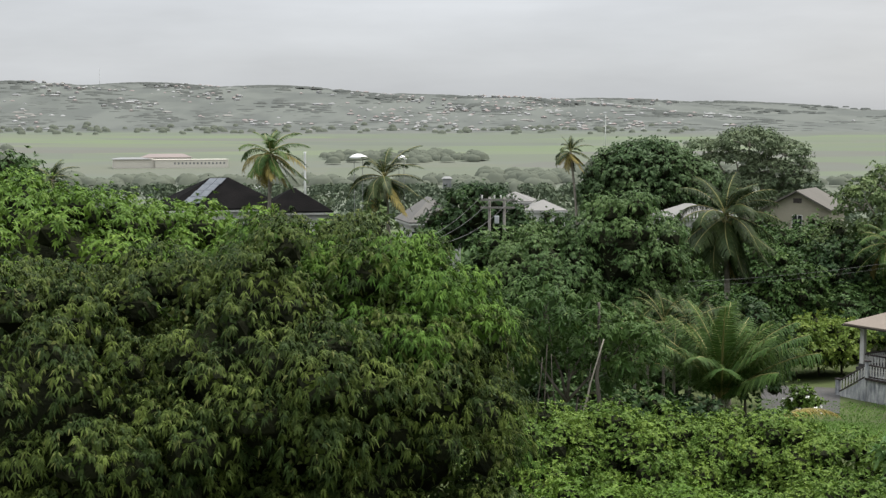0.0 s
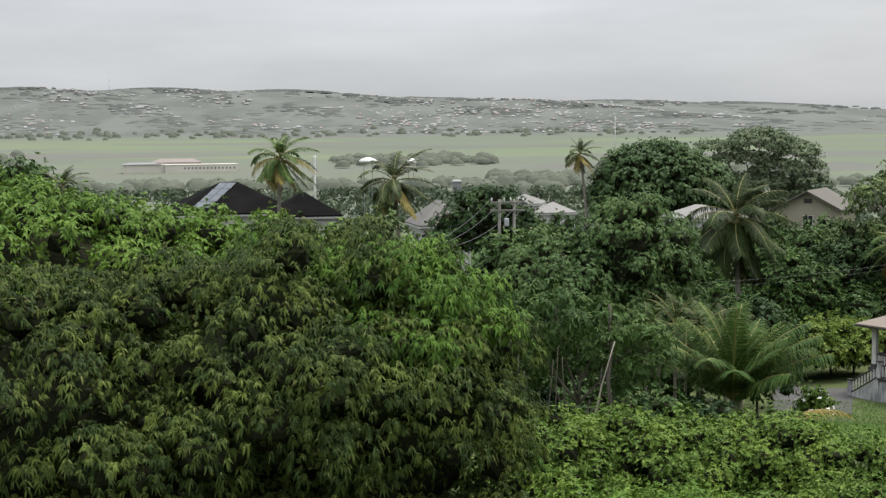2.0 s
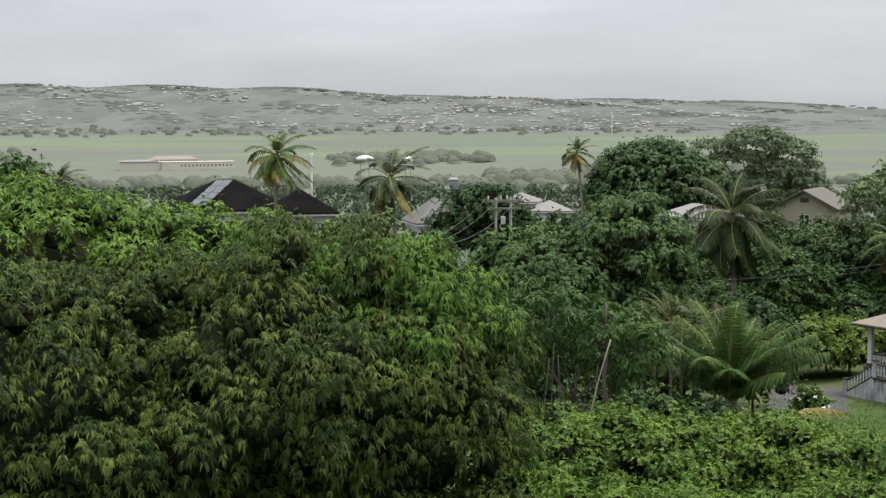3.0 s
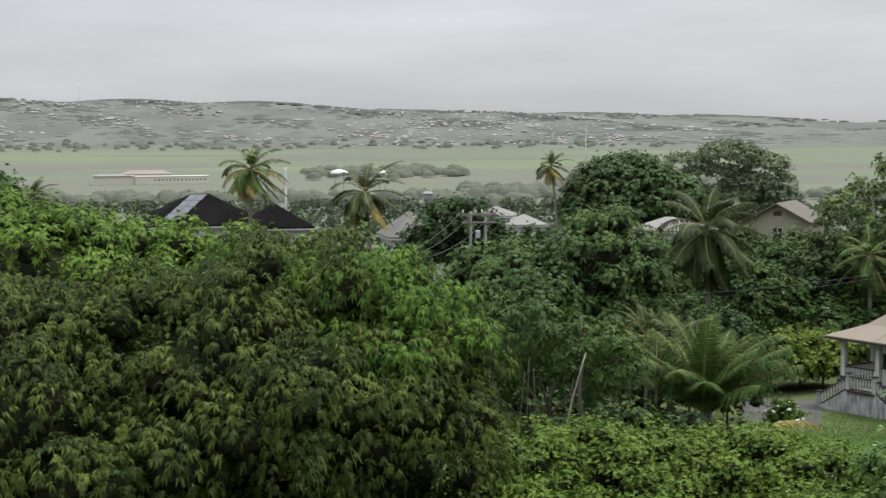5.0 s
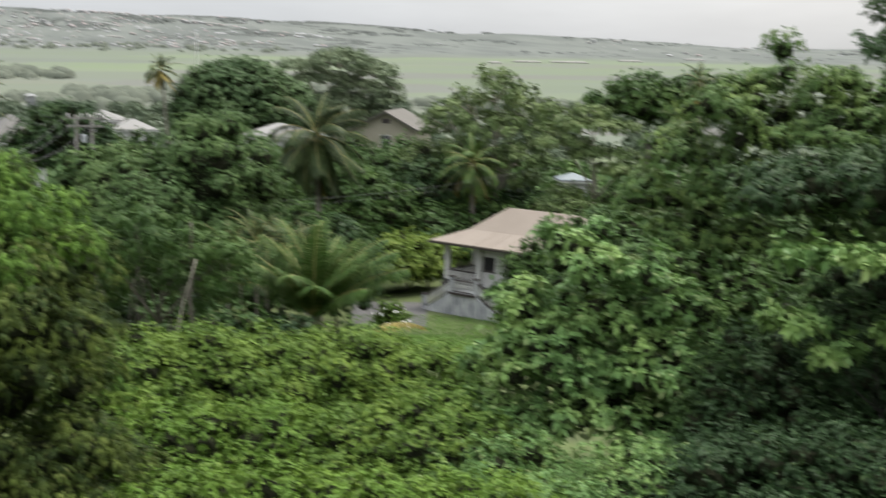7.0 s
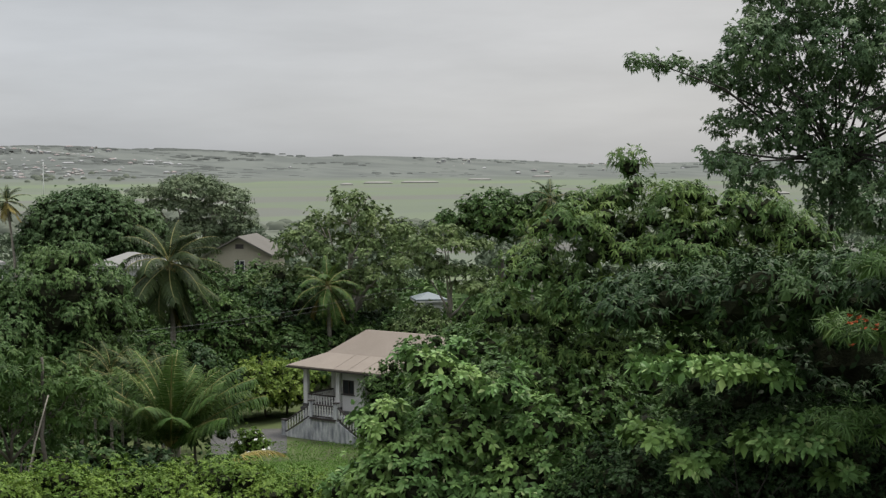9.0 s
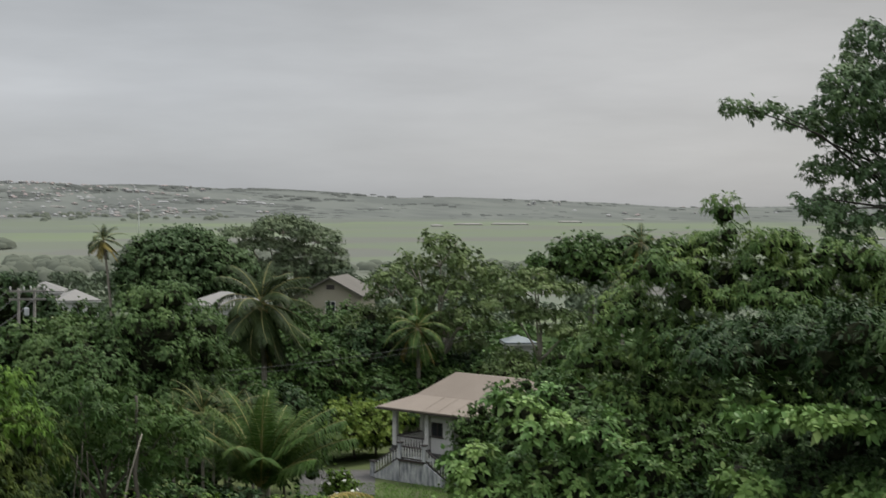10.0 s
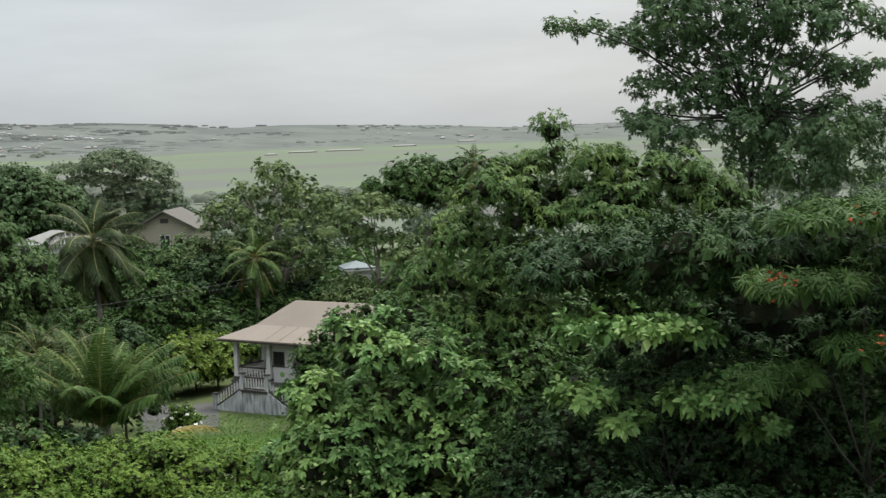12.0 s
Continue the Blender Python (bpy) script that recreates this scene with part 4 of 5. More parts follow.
# ---------------------------------------------------------------- buildings
ROOF_BLACK = plain_material("black_shingle", (0.006, 0.006, 0.006), (0.011, 0.010, 0.010), 0.8, 0.95, 0.3, 6.0, spec=0.02)
ROOF_TAN = plain_material("tan_sheet_roof", (0.155, 0.126, 0.100), (0.190, 0.158, 0.128), 0.5, 0.7, 0.15, 9.0)
ROOF_PALE = plain_material("pale_sheet_roof", (0.14, 0.135, 0.124), (0.18, 0.174, 0.162), 0.3, 0.6, 0.1, 4.0)
ROOF_GREY = plain_material("grey_sheet_roof", (0.085, 0.08, 0.072), (0.115, 0.11, 0.10), 0.3, 0.7, 0.1, 4.0)
ROOF_BROWN = plain_material("weathered_brown_roof", (0.085, 0.078, 0.066), (0.118, 0.109, 0.094), 0.3, 0.8, 0.1, 4.0)
ROOF_BLUE = plain_material("pale_blue_roof", (0.13, 0.155, 0.163), (0.17, 0.19, 0.197), 0.5, 0.6)
WALL_WHITE = plain_material("white_render", (0.42, 0.41, 0.395), (0.52, 0.51, 0.495), 0.8, 0.85, 0.2, 12.0)
WALL_BEIGE = plain_material("beige_render", (0.25, 0.228, 0.172), (0.31, 0.285, 0.22), 0.5, 0.85, 0.2, 8.0)
WALL_STAINED = plain_material("stained_concrete", (0.16, 0.17, 0.19), (0.58, 0.58, 0.57), 1.6, 0.9, 0.3, 10.0, stretch=(4, 4, 0.7))
TRIM_DARK = plain_material("dark_painted_wood", (0.035, 0.028, 0.026), (0.06, 0.05, 0.045), 3.0, 0.6)
TRIM_WHITE = plain_material("white_painted_trim", (0.50, 0.49, 0.465), (0.60, 0.59, 0.565), 3.0, 0.6)
CONCRETE = plain_material("old_concrete", (0.055, 0.053, 0.051), (0.085, 0.082, 0.078), 0.9, 0.95, 0.4, 10.0)
GREY_STEEL = plain_material("weathered_steel", (0.42, 0.43, 0.44), (0.52, 0.53, 0.54), 2.0, 0.5, 0, 10, 0.4)
PANEL = plain_material("solar_cell", (0.085, 0.095, 0.11), (0.12, 0.13, 0.145), 3.0, 0.5, 0, 20, 0.0, None, 0.12)
POLE_WOOD = plain_material("weathered_pole_wood", (0.15, 0.14, 0.125), (0.21, 0.20, 0.18), 2.0, 0.9, 0.4, 12.0)
gm, gn, gl, gb = material("window_glass", 0.25, 0, 0.2)
gb.inputs["Base Color"].default_value = (0.02, 0.022, 0.025, 1)
GLASS = gm


def hip_roof(u0, v0, u1, v1, z0, z1, run, kink=None, thick=0.1, stretch=1.0):
    """A hip roof as a closed shell: eaves rectangle, ridge inset by run; kink = (inset, height) where the slope changes."""
    w, dpt = u1 - u0, v1 - v0
    run = min(run, w / 2 / stretch - 0.01, dpt / 2 - 0.01)
    rings = [(0, z0 - thick), (0, z0)] + ([kink] if kink else []) + [(run, z1)]
    V = [(x, y, z) for i, z in rings for x, y in ((u0 + i * stretch, v0 + i), (u1 - i * stretch, v0 + i), (u1 - i * stretch, v1 - i), (u0 + i * stretch, v1 - i))]
    bm = bmesh.new()
    vs = [bm.verts.new(v) for v in V]
    bm.faces.new(vs[3::-1])
    for r in range(len(rings) - 1):
        for j in range(4):
            bm.faces.new((vs[4 * r + j], vs[4 * r + (j + 1) % 4], vs[4 * r + 4 + (j + 1) % 4], vs[4 * r + 4 + j]))
    bm.faces.new(vs[-4:])
    bmesh.ops.remove_doubles(bm, verts=bm.verts[:], dist=0.03)
    return bm


def window_part(parent, u, v, z, w, h, face=-1, frame_mat=None):
    """A window in a wall that faces -v: frame, panes and sill."""
    pw = w / 2 - 0.085
    fr = wall_pieces(u - w / 2, u + w / 2, v - 0.05, z, z + h, [(u + k * (pw / 2 + 0.025), z + 0.06, pw, h - 0.12) for k in (-1, 1)], 0.1)
    wo = part("window", fr, parent, mat=frame_mat or TRIM_DARK)
    for sx in (-1, 1):
        part("pane", box(u + sx * w / 4 - w / 4 + 0.05, v - 0.01, z + 0.05, u + sx * w / 4 + w / 4 - 0.05, v + 0.01, z + h - 0.05), wo, mat=GLASS)
    part("sill", box(u - w / 2 - 0.06, v - 0.12, z - 0.06, u + w / 2 + 0.06, v + 0.02, z), wo, mat=frame_mat or TRIM_DARK)
    return wo


def wall_pieces(u0, u1, v, z0, z1, holes, t=0.15):
    """A wall along u, one solid with rectangular openings (u, z, w, h) cut through it."""
    us = sorted({u0, u1, *[h[0] - h[2] / 2 for h in holes], *[h[0] + h[2] / 2 for h in holes]})
    zs = sorted({z0, z1, *[h[1] for h in holes], *[h[1] + h[3] for h in holes]})
    solid = {(i, j) for i in range(len(us) - 1) for j in range(len(zs) - 1)
             if not any(abs((us[i] + us[i + 1]) / 2 - h[0]) < h[2] / 2 and 0 < (zs[j] + zs[j + 1]) / 2 - h[1] < h[3] for h in holes)}
    nz = len(zs)
    V = [(u, y, z) for y in (v, v + t) for u in us for z in zs]
    o = len(us) * nz
    F = []
    for i, j in solid:
        a, b, c, d = i * nz + j, (i + 1) * nz + j, (i + 1) * nz + j + 1, i * nz + j + 1
        F += [(a, b, c), (a, c, d), (a + o, c + o, b + o), (a + o, d + o, c + o)]
        for p, q, nb in ((a, b, (i, j - 1)), (b, c, (i + 1, j)), (c, d, (i, j + 1)), (d, a, (i - 1, j))):
            if nb not in solid:
                F += [(q, p, p + o), (q, p + o, q + o)]
    return np.array(V), np.array(F)


def plain_house(label, az, d, w, dpt, eave_z, ridge_z_, turn=0, roof=None, wall=None, run=None, windows=3, gable=False, name="house"):
    """A small house on the slope: walls with windows towards the camera, a hip or gable roof, fascia."""
    p = polar(az, d)
    bz = min(gz(p.x, p.y), eave_z - 2.6)
    th = thing(name, label, "house", (p.x, p.y, bz), -az + turn)
    e, r = eave_z - bz, ridge_z_ - bz
    wall, roof = wall or WALL_WHITE, roof or ROOF_PALE
    ws = [(-w / 2 + w * (i + 0.5) / windows, e - 1.7, 1.0, 1.1) for i in range(windows)]
    part("wall", wall_pieces(-w / 2 + 0.3, w / 2 - 0.3, -dpt / 2 + 0.3, -0.3, e, ws), th, mat=wall)
    part("wall", box(-w / 2 + 0.3, -dpt / 2 + 0.45, -0.3, -w / 2 + 0.45, dpt / 2 - 0.3, e), th, mat=wall)
    part("wall", box(w / 2 - 0.45, -dpt / 2 + 0.45, -0.3, w / 2 - 0.3, dpt / 2 - 0.3, e), th, mat=wall)
    part("wall", box(-w / 2 + 0.45, dpt / 2 - 0.45, -0.3, w / 2 - 0.45, dpt / 2 - 0.3, e), th, mat=wall)
    for u, z, ww, hh in ws:
        window_part(th, u, -dpt / 2 + 0.36, z, ww, hh, frame_mat=TRIM_WHITE)
    if gable:
        bm = bmesh.new()
        prof = [(-w / 2, e - 0.15), (0, r - 0.15), (w / 2, e - 0.15), (w / 2, e), (0, r), (-w / 2, e)]
        a = [bm.verts.new((x, -dpt / 2 - 0.3, z)) for x, z in prof]
        b = [bm.verts.new((x, dpt / 2 + 0.3, z)) for x, z in prof]
        bm.faces.new(a)
        bm.faces.new(b[::-1])
        for j in range(6):
            bm.faces.new((a[j], b[j], b[(j + 1) % 6], a[(j + 1) % 6]))
        part("roof", bm, th, mat=roof)
        bm = bmesh.new()
        tri = [(-w / 2 + 0.3, e), (w / 2 - 0.3, e), (0, r - 0.2)]
        a = [bm.verts.new((x, -dpt / 2 + 0.3, z)) for x, z in tri]
        b = [bm.verts.new((x, -dpt / 2 + 0.45, z)) for x, z in tri]
        bm.faces.new(a)
        bm.faces.new(b[::-1])
        for j in range(3):
            bm.faces.new((a[j], b[j], b[(j + 1) % 3], a[(j + 1) % 3]))
        part("gable", bm, th, mat=wall)
        part("vent", box(-0.4, -dpt / 2 + 0.26, e + (r - e) * 0.3, 0.4, -dpt / 2 + 0.31, e + (r - e) * 0.55), th, mat=TRIM_DARK)
    else:
        part("roof", hip_roof(-w / 2, -dpt / 2, w / 2, dpt / 2, e + 0.12, r, run or min(w, dpt) / 2), th, mat=roof)
        for f in (box(-w / 2 + 0.02, -dpt / 2 + 0.02, e - 0.12, w / 2 - 0.02, -dpt / 2 + 0.06, e + 0.018), box(-w / 2 + 0.02, -dpt / 2 + 0.061, e - 0.12, -w / 2 + 0.06, dpt / 2, e + 0.018),
                  box(w / 2 - 0.06, -dpt / 2 + 0.061, e - 0.12, w / 2 - 0.02, dpt / 2, e + 0.018)):
            part("fascia", f, th, mat=TRIM_WHITE)
    return th


h1 = plain_house("house with a black hip roof and solar panels", -8.55, 112, 9.2, 8.0, 10.4, 12.6, 6, ROOF_BLACK, WALL_WHITE, 3.9)
sol = thing("solar_array", "grey solar panels on the black roof", "solar panels", tuple(h1.location), h1.rotation_euler.z * 180 / math.pi)
for i in range(4):
    for j in range(2):
        e_ = 10.52 - h1.location.z
        sl = (12.6 - 10.52) / 3.9

        def onroof(u, s):
            return (u, -4.0 + s, e_ + sl * s + 0.1)

        u_, s_ = -3.0 + 0.62 * j + 0.95 * i * 0.62, 0.5 + i * 0.78
        q = [onroof(u_, s_), onroof(u_ + 0.58, s_), onroof(u_ + 0.58 + 0.5, s_ + 0.74), onroof(u_ + 0.5, s_ + 0.74)]
        V_ = np.array(q + [(x, y, z + 0.05) for x, y, z in q])
        F_ = np.array([(0, 2, 1), (0, 3, 2), (4, 5, 6), (4, 6, 7), (0, 1, 5), (0, 5, 4), (1, 2, 6), (1, 6, 5), (2, 3, 7), (2, 7, 6), (3, 0, 4), (3, 4, 7)])
        part("panel", (V_, F_), sol, mat=PANEL)
plain_house("house wing with a black hip roof and white fascia", -5.75, 110, 5.4, 5.4, 10.2, 11.9, 4, ROOF_BLACK, WALL_WHITE, 2.6)
plain_house("small house with a pale grey hip roof", -0.55, 122, 4.6, 6.0, 8.6, 10.6, 12, ROOF_GREY, WALL_WHITE)
plain_house("white house with a low pale roof", 2.75, 172, 4.6, 5.0, 7.5, 8.6, -6, ROOF_PALE, WALL_WHITE, name="white_house")
plain_house("white house with a low pale roof", 3.85, 168, 4.8, 5.0, 6.7, 7.9, 8, ROOF_PALE, WALL_WHITE, name="white_house")
plain_house("long white house with a pale hip roof", 9.35, 131, 6.6, 6.0, 8.5, 9.65, -14, ROOF_PALE, WALL_WHITE)
plain_house("beige gabled house with a weathered brown roof", 13.69, 148, 6.6, 7.0, 8.5, 10.25, -14, ROOF_BROWN, WALL_BEIGE, gable=True, windows=1)
plain_house("small shed with a pale blue roof", 20.6, 121, 2.6, 3.0, 6.1, 6.7, 10, ROOF_BLUE, WALL_WHITE, windows=1, name="shed")


# ---------------------------------------------------------------- the veranda house
def baluster_run(parent, a, b, z_a, z_b, h=0.85, step=0.17):
    """A balustrade between two points of the plan: dark rails and white turned balusters."""
    a, b = Vector(a), Vector(b)
    n = max(2, int((b - a).length / step))
    rail = part("balustrade", tube([(a.x, a.y, z_a + h), (b.x, b.y, z_b + h)], [0.06, 0.06], 6), parent, "dark-topped white balustrade", TRIM_DARK)
    part("bottom_rail", tube([(a.x, a.y, z_a + 0.1), (b.x, b.y, z_b + 0.1)], [0.05, 0.05], 6), rail, mat=TRIM_DARK)
    me = None
    for i in range(n):
        t = (i + 0.5) / n
        p = a.lerp(b, t)
        z = z_a + (z_b - z_a) * t
        if me is None:
            zs = np.array([0.13, 0.2, 0.3, 0.42, 0.55, 0.66, 0.76, 0.82]) * h / 0.85
            me = mesh_of("baluster", *tube([(0, 0, q) for q in zs], [0.045, 0.045, 0.028, 0.05, 0.055, 0.03, 0.045, 0.045], 6), TRIM_WHITE, True)
        ob = part("baluster", me, rail)
        ob.location = (p.x, p.y, z)


def veranda_house():
    p = polar(15.86, 100)
    th = thing("veranda_house", "small white house with a tan roof, veranda and front steps", "house", (p.x, p.y, -0.5), -15.86 - 42)
    th.scale = (1.32, 1, 1)
    fz, ez = 1.35, 3.95
    part("floor_slab", soft_box(-0.25, -0.25, fz - 0.2, 8.0, 8.0, fz, 0.02), th, mat=CONCRETE)
    part("foundation", box(-0.15, -0.1, -1.6, 7.9, 7.9, fz - 0.202), th, mat=WALL_STAINED)
    wh = [(2.75, fz + 1.1, 0.75, 0.95)]
    part("wall", wall_pieces(2.35, 3.75, 0.1, fz, ez, wh), th, mat=WALL_WHITE)
    window_part(th, 2.75, 0.16, fz + 1.1, 0.75, 0.95)
    part("wall", box(3.6, 0.252, fz, 3.748, 3.0, ez), th, mat=WALL_WHITE)
    part("wall", box(2.35, 0.252, fz, 2.5, 3.0, ez), th, mat=WALL_WHITE)
    part("wall", wall_pieces(0.9, 7.8, 3.002, fz, ez, [(1.55, fz + 0.05, 0.9, 2.05), (5.6, fz + 1.0, 1.2, 1.1)]), th, mat=WALL_WHITE)
    part("wall", box(0.9, 3.155, fz, 1.05, 7.8, ez), th, mat=WALL_WHITE)
    part("wall", box(7.65, 3.155, fz, 7.8, 7.8, ez), th, mat=WALL_WHITE)
    part("wall", box(1.052, 7.65, fz, 7.648, 7.8, ez), th, mat=WALL_WHITE)
    door = part("door", soft_box(1.1, 3.05, fz + 0.05, 2.0, 3.1, fz + 2.1, 0.01), th, "dark wooden door", TRIM_DARK)
    part("handle", soft_box(1.9, 2.99, fz + 1.0, 1.95, 3.048, fz + 1.12, 0.008), door, mat=GREY_STEEL)
    window_part(th, 5.6, 3.06, fz + 1.0, 1.2, 1.1)
    for u, v in ((0.0, 0.05), (2.15, 0.05), (0.0, 2.9)):
        post = part("post", soft_box(u - 0.13, v - 0.13, fz, u + 0.13, v + 0.13, ez, 0.02), th, "white square veranda post", TRIM_WHITE)
        part("post_base", soft_box(u - 0.17, v - 0.17, fz + 0.001, u + 0.17, v + 0.17, fz + 0.22, 0.02), post, mat=CONCRETE)
        part("post_cap", soft_box(u - 0.17, v - 0.17, ez - 0.14, u + 0.17, v + 0.17, ez - 0.001, 0.02), post, mat=TRIM_WHITE)
    part("beam", box(-0.15, -0.05, ez + 0.002, 3.9, 0.15, ez + 0.14), th, mat=TRIM_WHITE)
    part("beam", box(-0.15, 0.152, ez + 0.002, 0.05, 7.8, ez + 0.14), th, mat=TRIM_WHITE)
    part("roof", hip_roof(-0.68, -0.85, 8.5, 8.6, ez + 0.24, 6.3, 4.6, (2.3, ez + 0.95), 0.09, 0.5), th, "tan sheet roof with a break in its slope", ROOF_TAN)
    part("fascia", box(-0.83, -0.83, ez + 0.05, 8.48, -0.79, ez + 0.148), th, mat=TRIM_DARK)
    part("fascia", box(-0.83, -0.789, ez + 0.05, -0.79, 8.5, ez + 0.148), th, mat=TRIM_DARK)
    part("ceiling_board", box(-0.78, -0.78, ez + 0.143, 8.4, 8.5, ez + 0.148), th, mat=TRIM_WHITE)
    for i in range(6):          # ribs of the sheet roof on its front slope
        u = 2.4 + i * 0.9
        a, b = (u, -0.84, ez + 0.25), (u, -0.85 + 2.3, ez + 0.96)
        part("roof_rib", tube([a, b], [0.018, 0.018], 5), th, mat=ROOF_TAN)
    baluster_run(th, (0.15, 0.05), (2.0, 0.05), fz, fz)
    baluster_run(th, (0.0, 0.2), (0.0, 2.75), fz, fz)
    # landing with steps down both ways
    x0, x1, run, n = 1.5, 3.1, 0.25, 7
    lz, gl = fz - 0.3, fz - 0.3 - 0.2 * n
    part("landing", soft_box(x0, -1.75, -1.6, x1, -0.26, lz, 0.02), th, "stained concrete landing", WALL_STAINED)
    for i in range(n - 1):
        z = lz - 0.2 * (i + 1)
        part("step", soft_box(x0 - run * (i + 1), -1.7, -1.6, x0 - 0.001 - run * i, -0.5, z, 0.012), th, mat=CONCRETE)
        part("step", soft_box(x1 + 0.001 + run * i, -1.7, -1.6, x1 + run * (i + 1), -0.5, z, 0.012), th, mat=CONCRETE)
    w = run * n
    for a, b in ((x0 - w, x0 - 0.002), (x1 + w, x1 + 0.002)):
        V = np.array([(a, y, -1.6) for y in (-1.8, -1.705)] + [(b, y, -1.6) for y in (-1.8, -1.705)] + [(b, y, lz) for y in (-1.8, -1.705)] + [(a, y, gl + 0.1) for y in (-1.8, -1.705)])
        part("stringer", (V, np.array([(0, 2, 4), (0, 4, 6), (1, 5, 3), (1, 7, 5), (0, 1, 3), (0, 3, 2), (2, 3, 5), (2, 5, 4), (4, 5, 7), (4, 7, 6), (6, 7, 1), (6, 1, 0)])), th, mat=WALL_STAINED)
    part("landing_edge", box(x0 - 0.05, -1.86, lz - 0.1, x1 + 0.05, -1.752, lz + 0.04), th, mat=TRIM_DARK)
    for u, v, z in ((x0, -1.68, lz), (x1, -1.68, lz), (x0 - w - 0.1, -1.68, gl - 0.3), (x1 + w + 0.1, -1.68, gl - 0.3)):
        top = z + (1.05 if z == lz else 1.25)
        nw = part("newel", soft_box(u - 0.1, v - 0.13, z, u + 0.1, v + 0.13, top, 0.015), th, mat=WALL_STAINED)
        part("newel_cap", soft_box(u - 0.13, v - 0.17, top + 0.001, u + 0.13, v + 0.17, top + 0.09, 0.015), nw, mat=TRIM_DARK)
    baluster_run(th, (x0 + 0.1, -1.68), (x1 - 0.1, -1.68), lz, lz)
    baluster_run(th, (x0 - w, -1.68), (x0 - 0.1, -1.68), gl + 0.1, lz, 0.8)
    baluster_run(th, (x1 + 0.1, -1.68), (x1 + w, -1.68), lz, gl + 0.1, 0.8)


veranda_house()
GRASS = leaf_material("lawn_grass", (0.09, 0.17, 0.035), (0.14, 0.24, 0.055), (0.2, 0.26, 0.08), 0.6, 0.3, 0.5)


def lawn_and_drive():
    rng = np.random.default_rng(9)
    th = thing("lawn", "short green lawn before the veranda steps", "lawn", (0, 0, 0), 0, kind="stuff")
    n = 11000
    a, d = rng.uniform(12.0, 20.0, n), rng.uniform(74, 96.5, n)
    x, y = d * np.sin(np.radians(a)), d * np.cos(np.radians(a))
    P = np.stack([x, y, ground_z(x, y)], 1)
    V, F = leaf_blades(P, np.tile([0, 0, 1.0], (n, 1)), rng, 3, 0.16, 0.02, 0.9, 0.2, False)
    part("grass", (V, F), th, mat=GRASS)
    # paved drive beside the house
    nA, nD = 14, 10
    A, D = np.meshgrid(np.linspace(12.2, 15.1, nA), np.linspace(92.5, 101.5, nD), indexing="ij")
    X, Y = D * np.sin(np.radians(A)), D * np.cos(np.radians(A))
    V = np.concatenate([np.stack([X, Y, ground_z(X, Y) + dz], -1).reshape(-1, 3) for dz in (0.06, -0.1)])
    i, j = np.meshgrid(np.arange(nA - 1), np.arange(nD - 1), indexing="ij")
    q = np.stack([i * nD + j, (i + 1) * nD + j, (i + 1) * nD + j + 1, i * nD + j + 1], -1).reshape(-1, 4)
    dr = new("driveway", mesh_of("driveway", V, np.concatenate([q, q[:, ::-1] + nA * nD]), CONCRETE))
    tagged(dr, "worn grey concrete driveway beside the house", "driveway", kind="structure")


lawn_and_drive()
for k, (az, d, top, r) in enumerate([(18.95, 90, 5.4, 1.3), (19.9, 88.5, 6.9, 1.5), (21.0, 88, 7.2, 1.8)]):
    shrub("dark evergreen bush against the house wall", az, d, top, r, MID, 601 + 20 * k, "house bushes", heap=0.6, space=0.3, length=0.2, width=0.045)
shrub("yellow-green hedge shrub by the drive", 13.2, 105, 3.2, 2.4, YELLOWISH, 603, heap=0.65, space=0.36, length=0.27, width=0.07)
shrub("yellow-green hedge shrub by the drive", 15.1, 108, 3.0, 2.2, YELLOWISH, 604, heap=0.65, space=0.36, length=0.27, width=0.07)
shrub("low green shrub at the foot of the steps", 18.5, 90, 2.2, 1.2, VINE, 605, heap=0.5, space=0.28, length=0.2, width=0.05)
sf = shrub("small shrub dotted with white blossoms", 13.7, 88, 1.6, 1.1, VINE, 606, heap=0.4, space=0.25, length=0.18, width=0.045)
rng_f = np.random.default_rng(61)
pf = unit(rng_f.normal(size=(26, 3)) + np.array([0, 0, 0.6])) * np.array([1.15, 1.15, 0.95]) + np.array([0, 0, 1.0])
part("blossoms", leaf_blades(pf, unit(pf), rng_f, 6, 0.13, 0.05, 0.4, 0.1, False), sf, "white blossoms", FLOWER_WHITE)
# red blossoms on the feathery tree
for ob_ in [o for o in scene.objects if o.name.startswith("flame_tree")]:
    b_ = ob_.location.z
    for cx, cy, cz, sx in ((-1.6, -1.2, 13.9, 0.2), (0.4, -1.5, 12.7, 0.4), (0.1, -1.3, 15.1, 0.25), (1.2, -1.4, 12.9, 0.3)):
        pp = rng_f.normal(size=(14, 3)) * np.array([sx, 0.25, 0.09]) + np.array([cx, cy, cz - b_])
        part("blossoms", leaf_blades(pp, np.tile([0, 0, 1.0], (14, 1)), rng_f, 6, 0.09, 0.035, 0.5, 0.1, False), ob_, "red blossoms", FLOWER_RED)

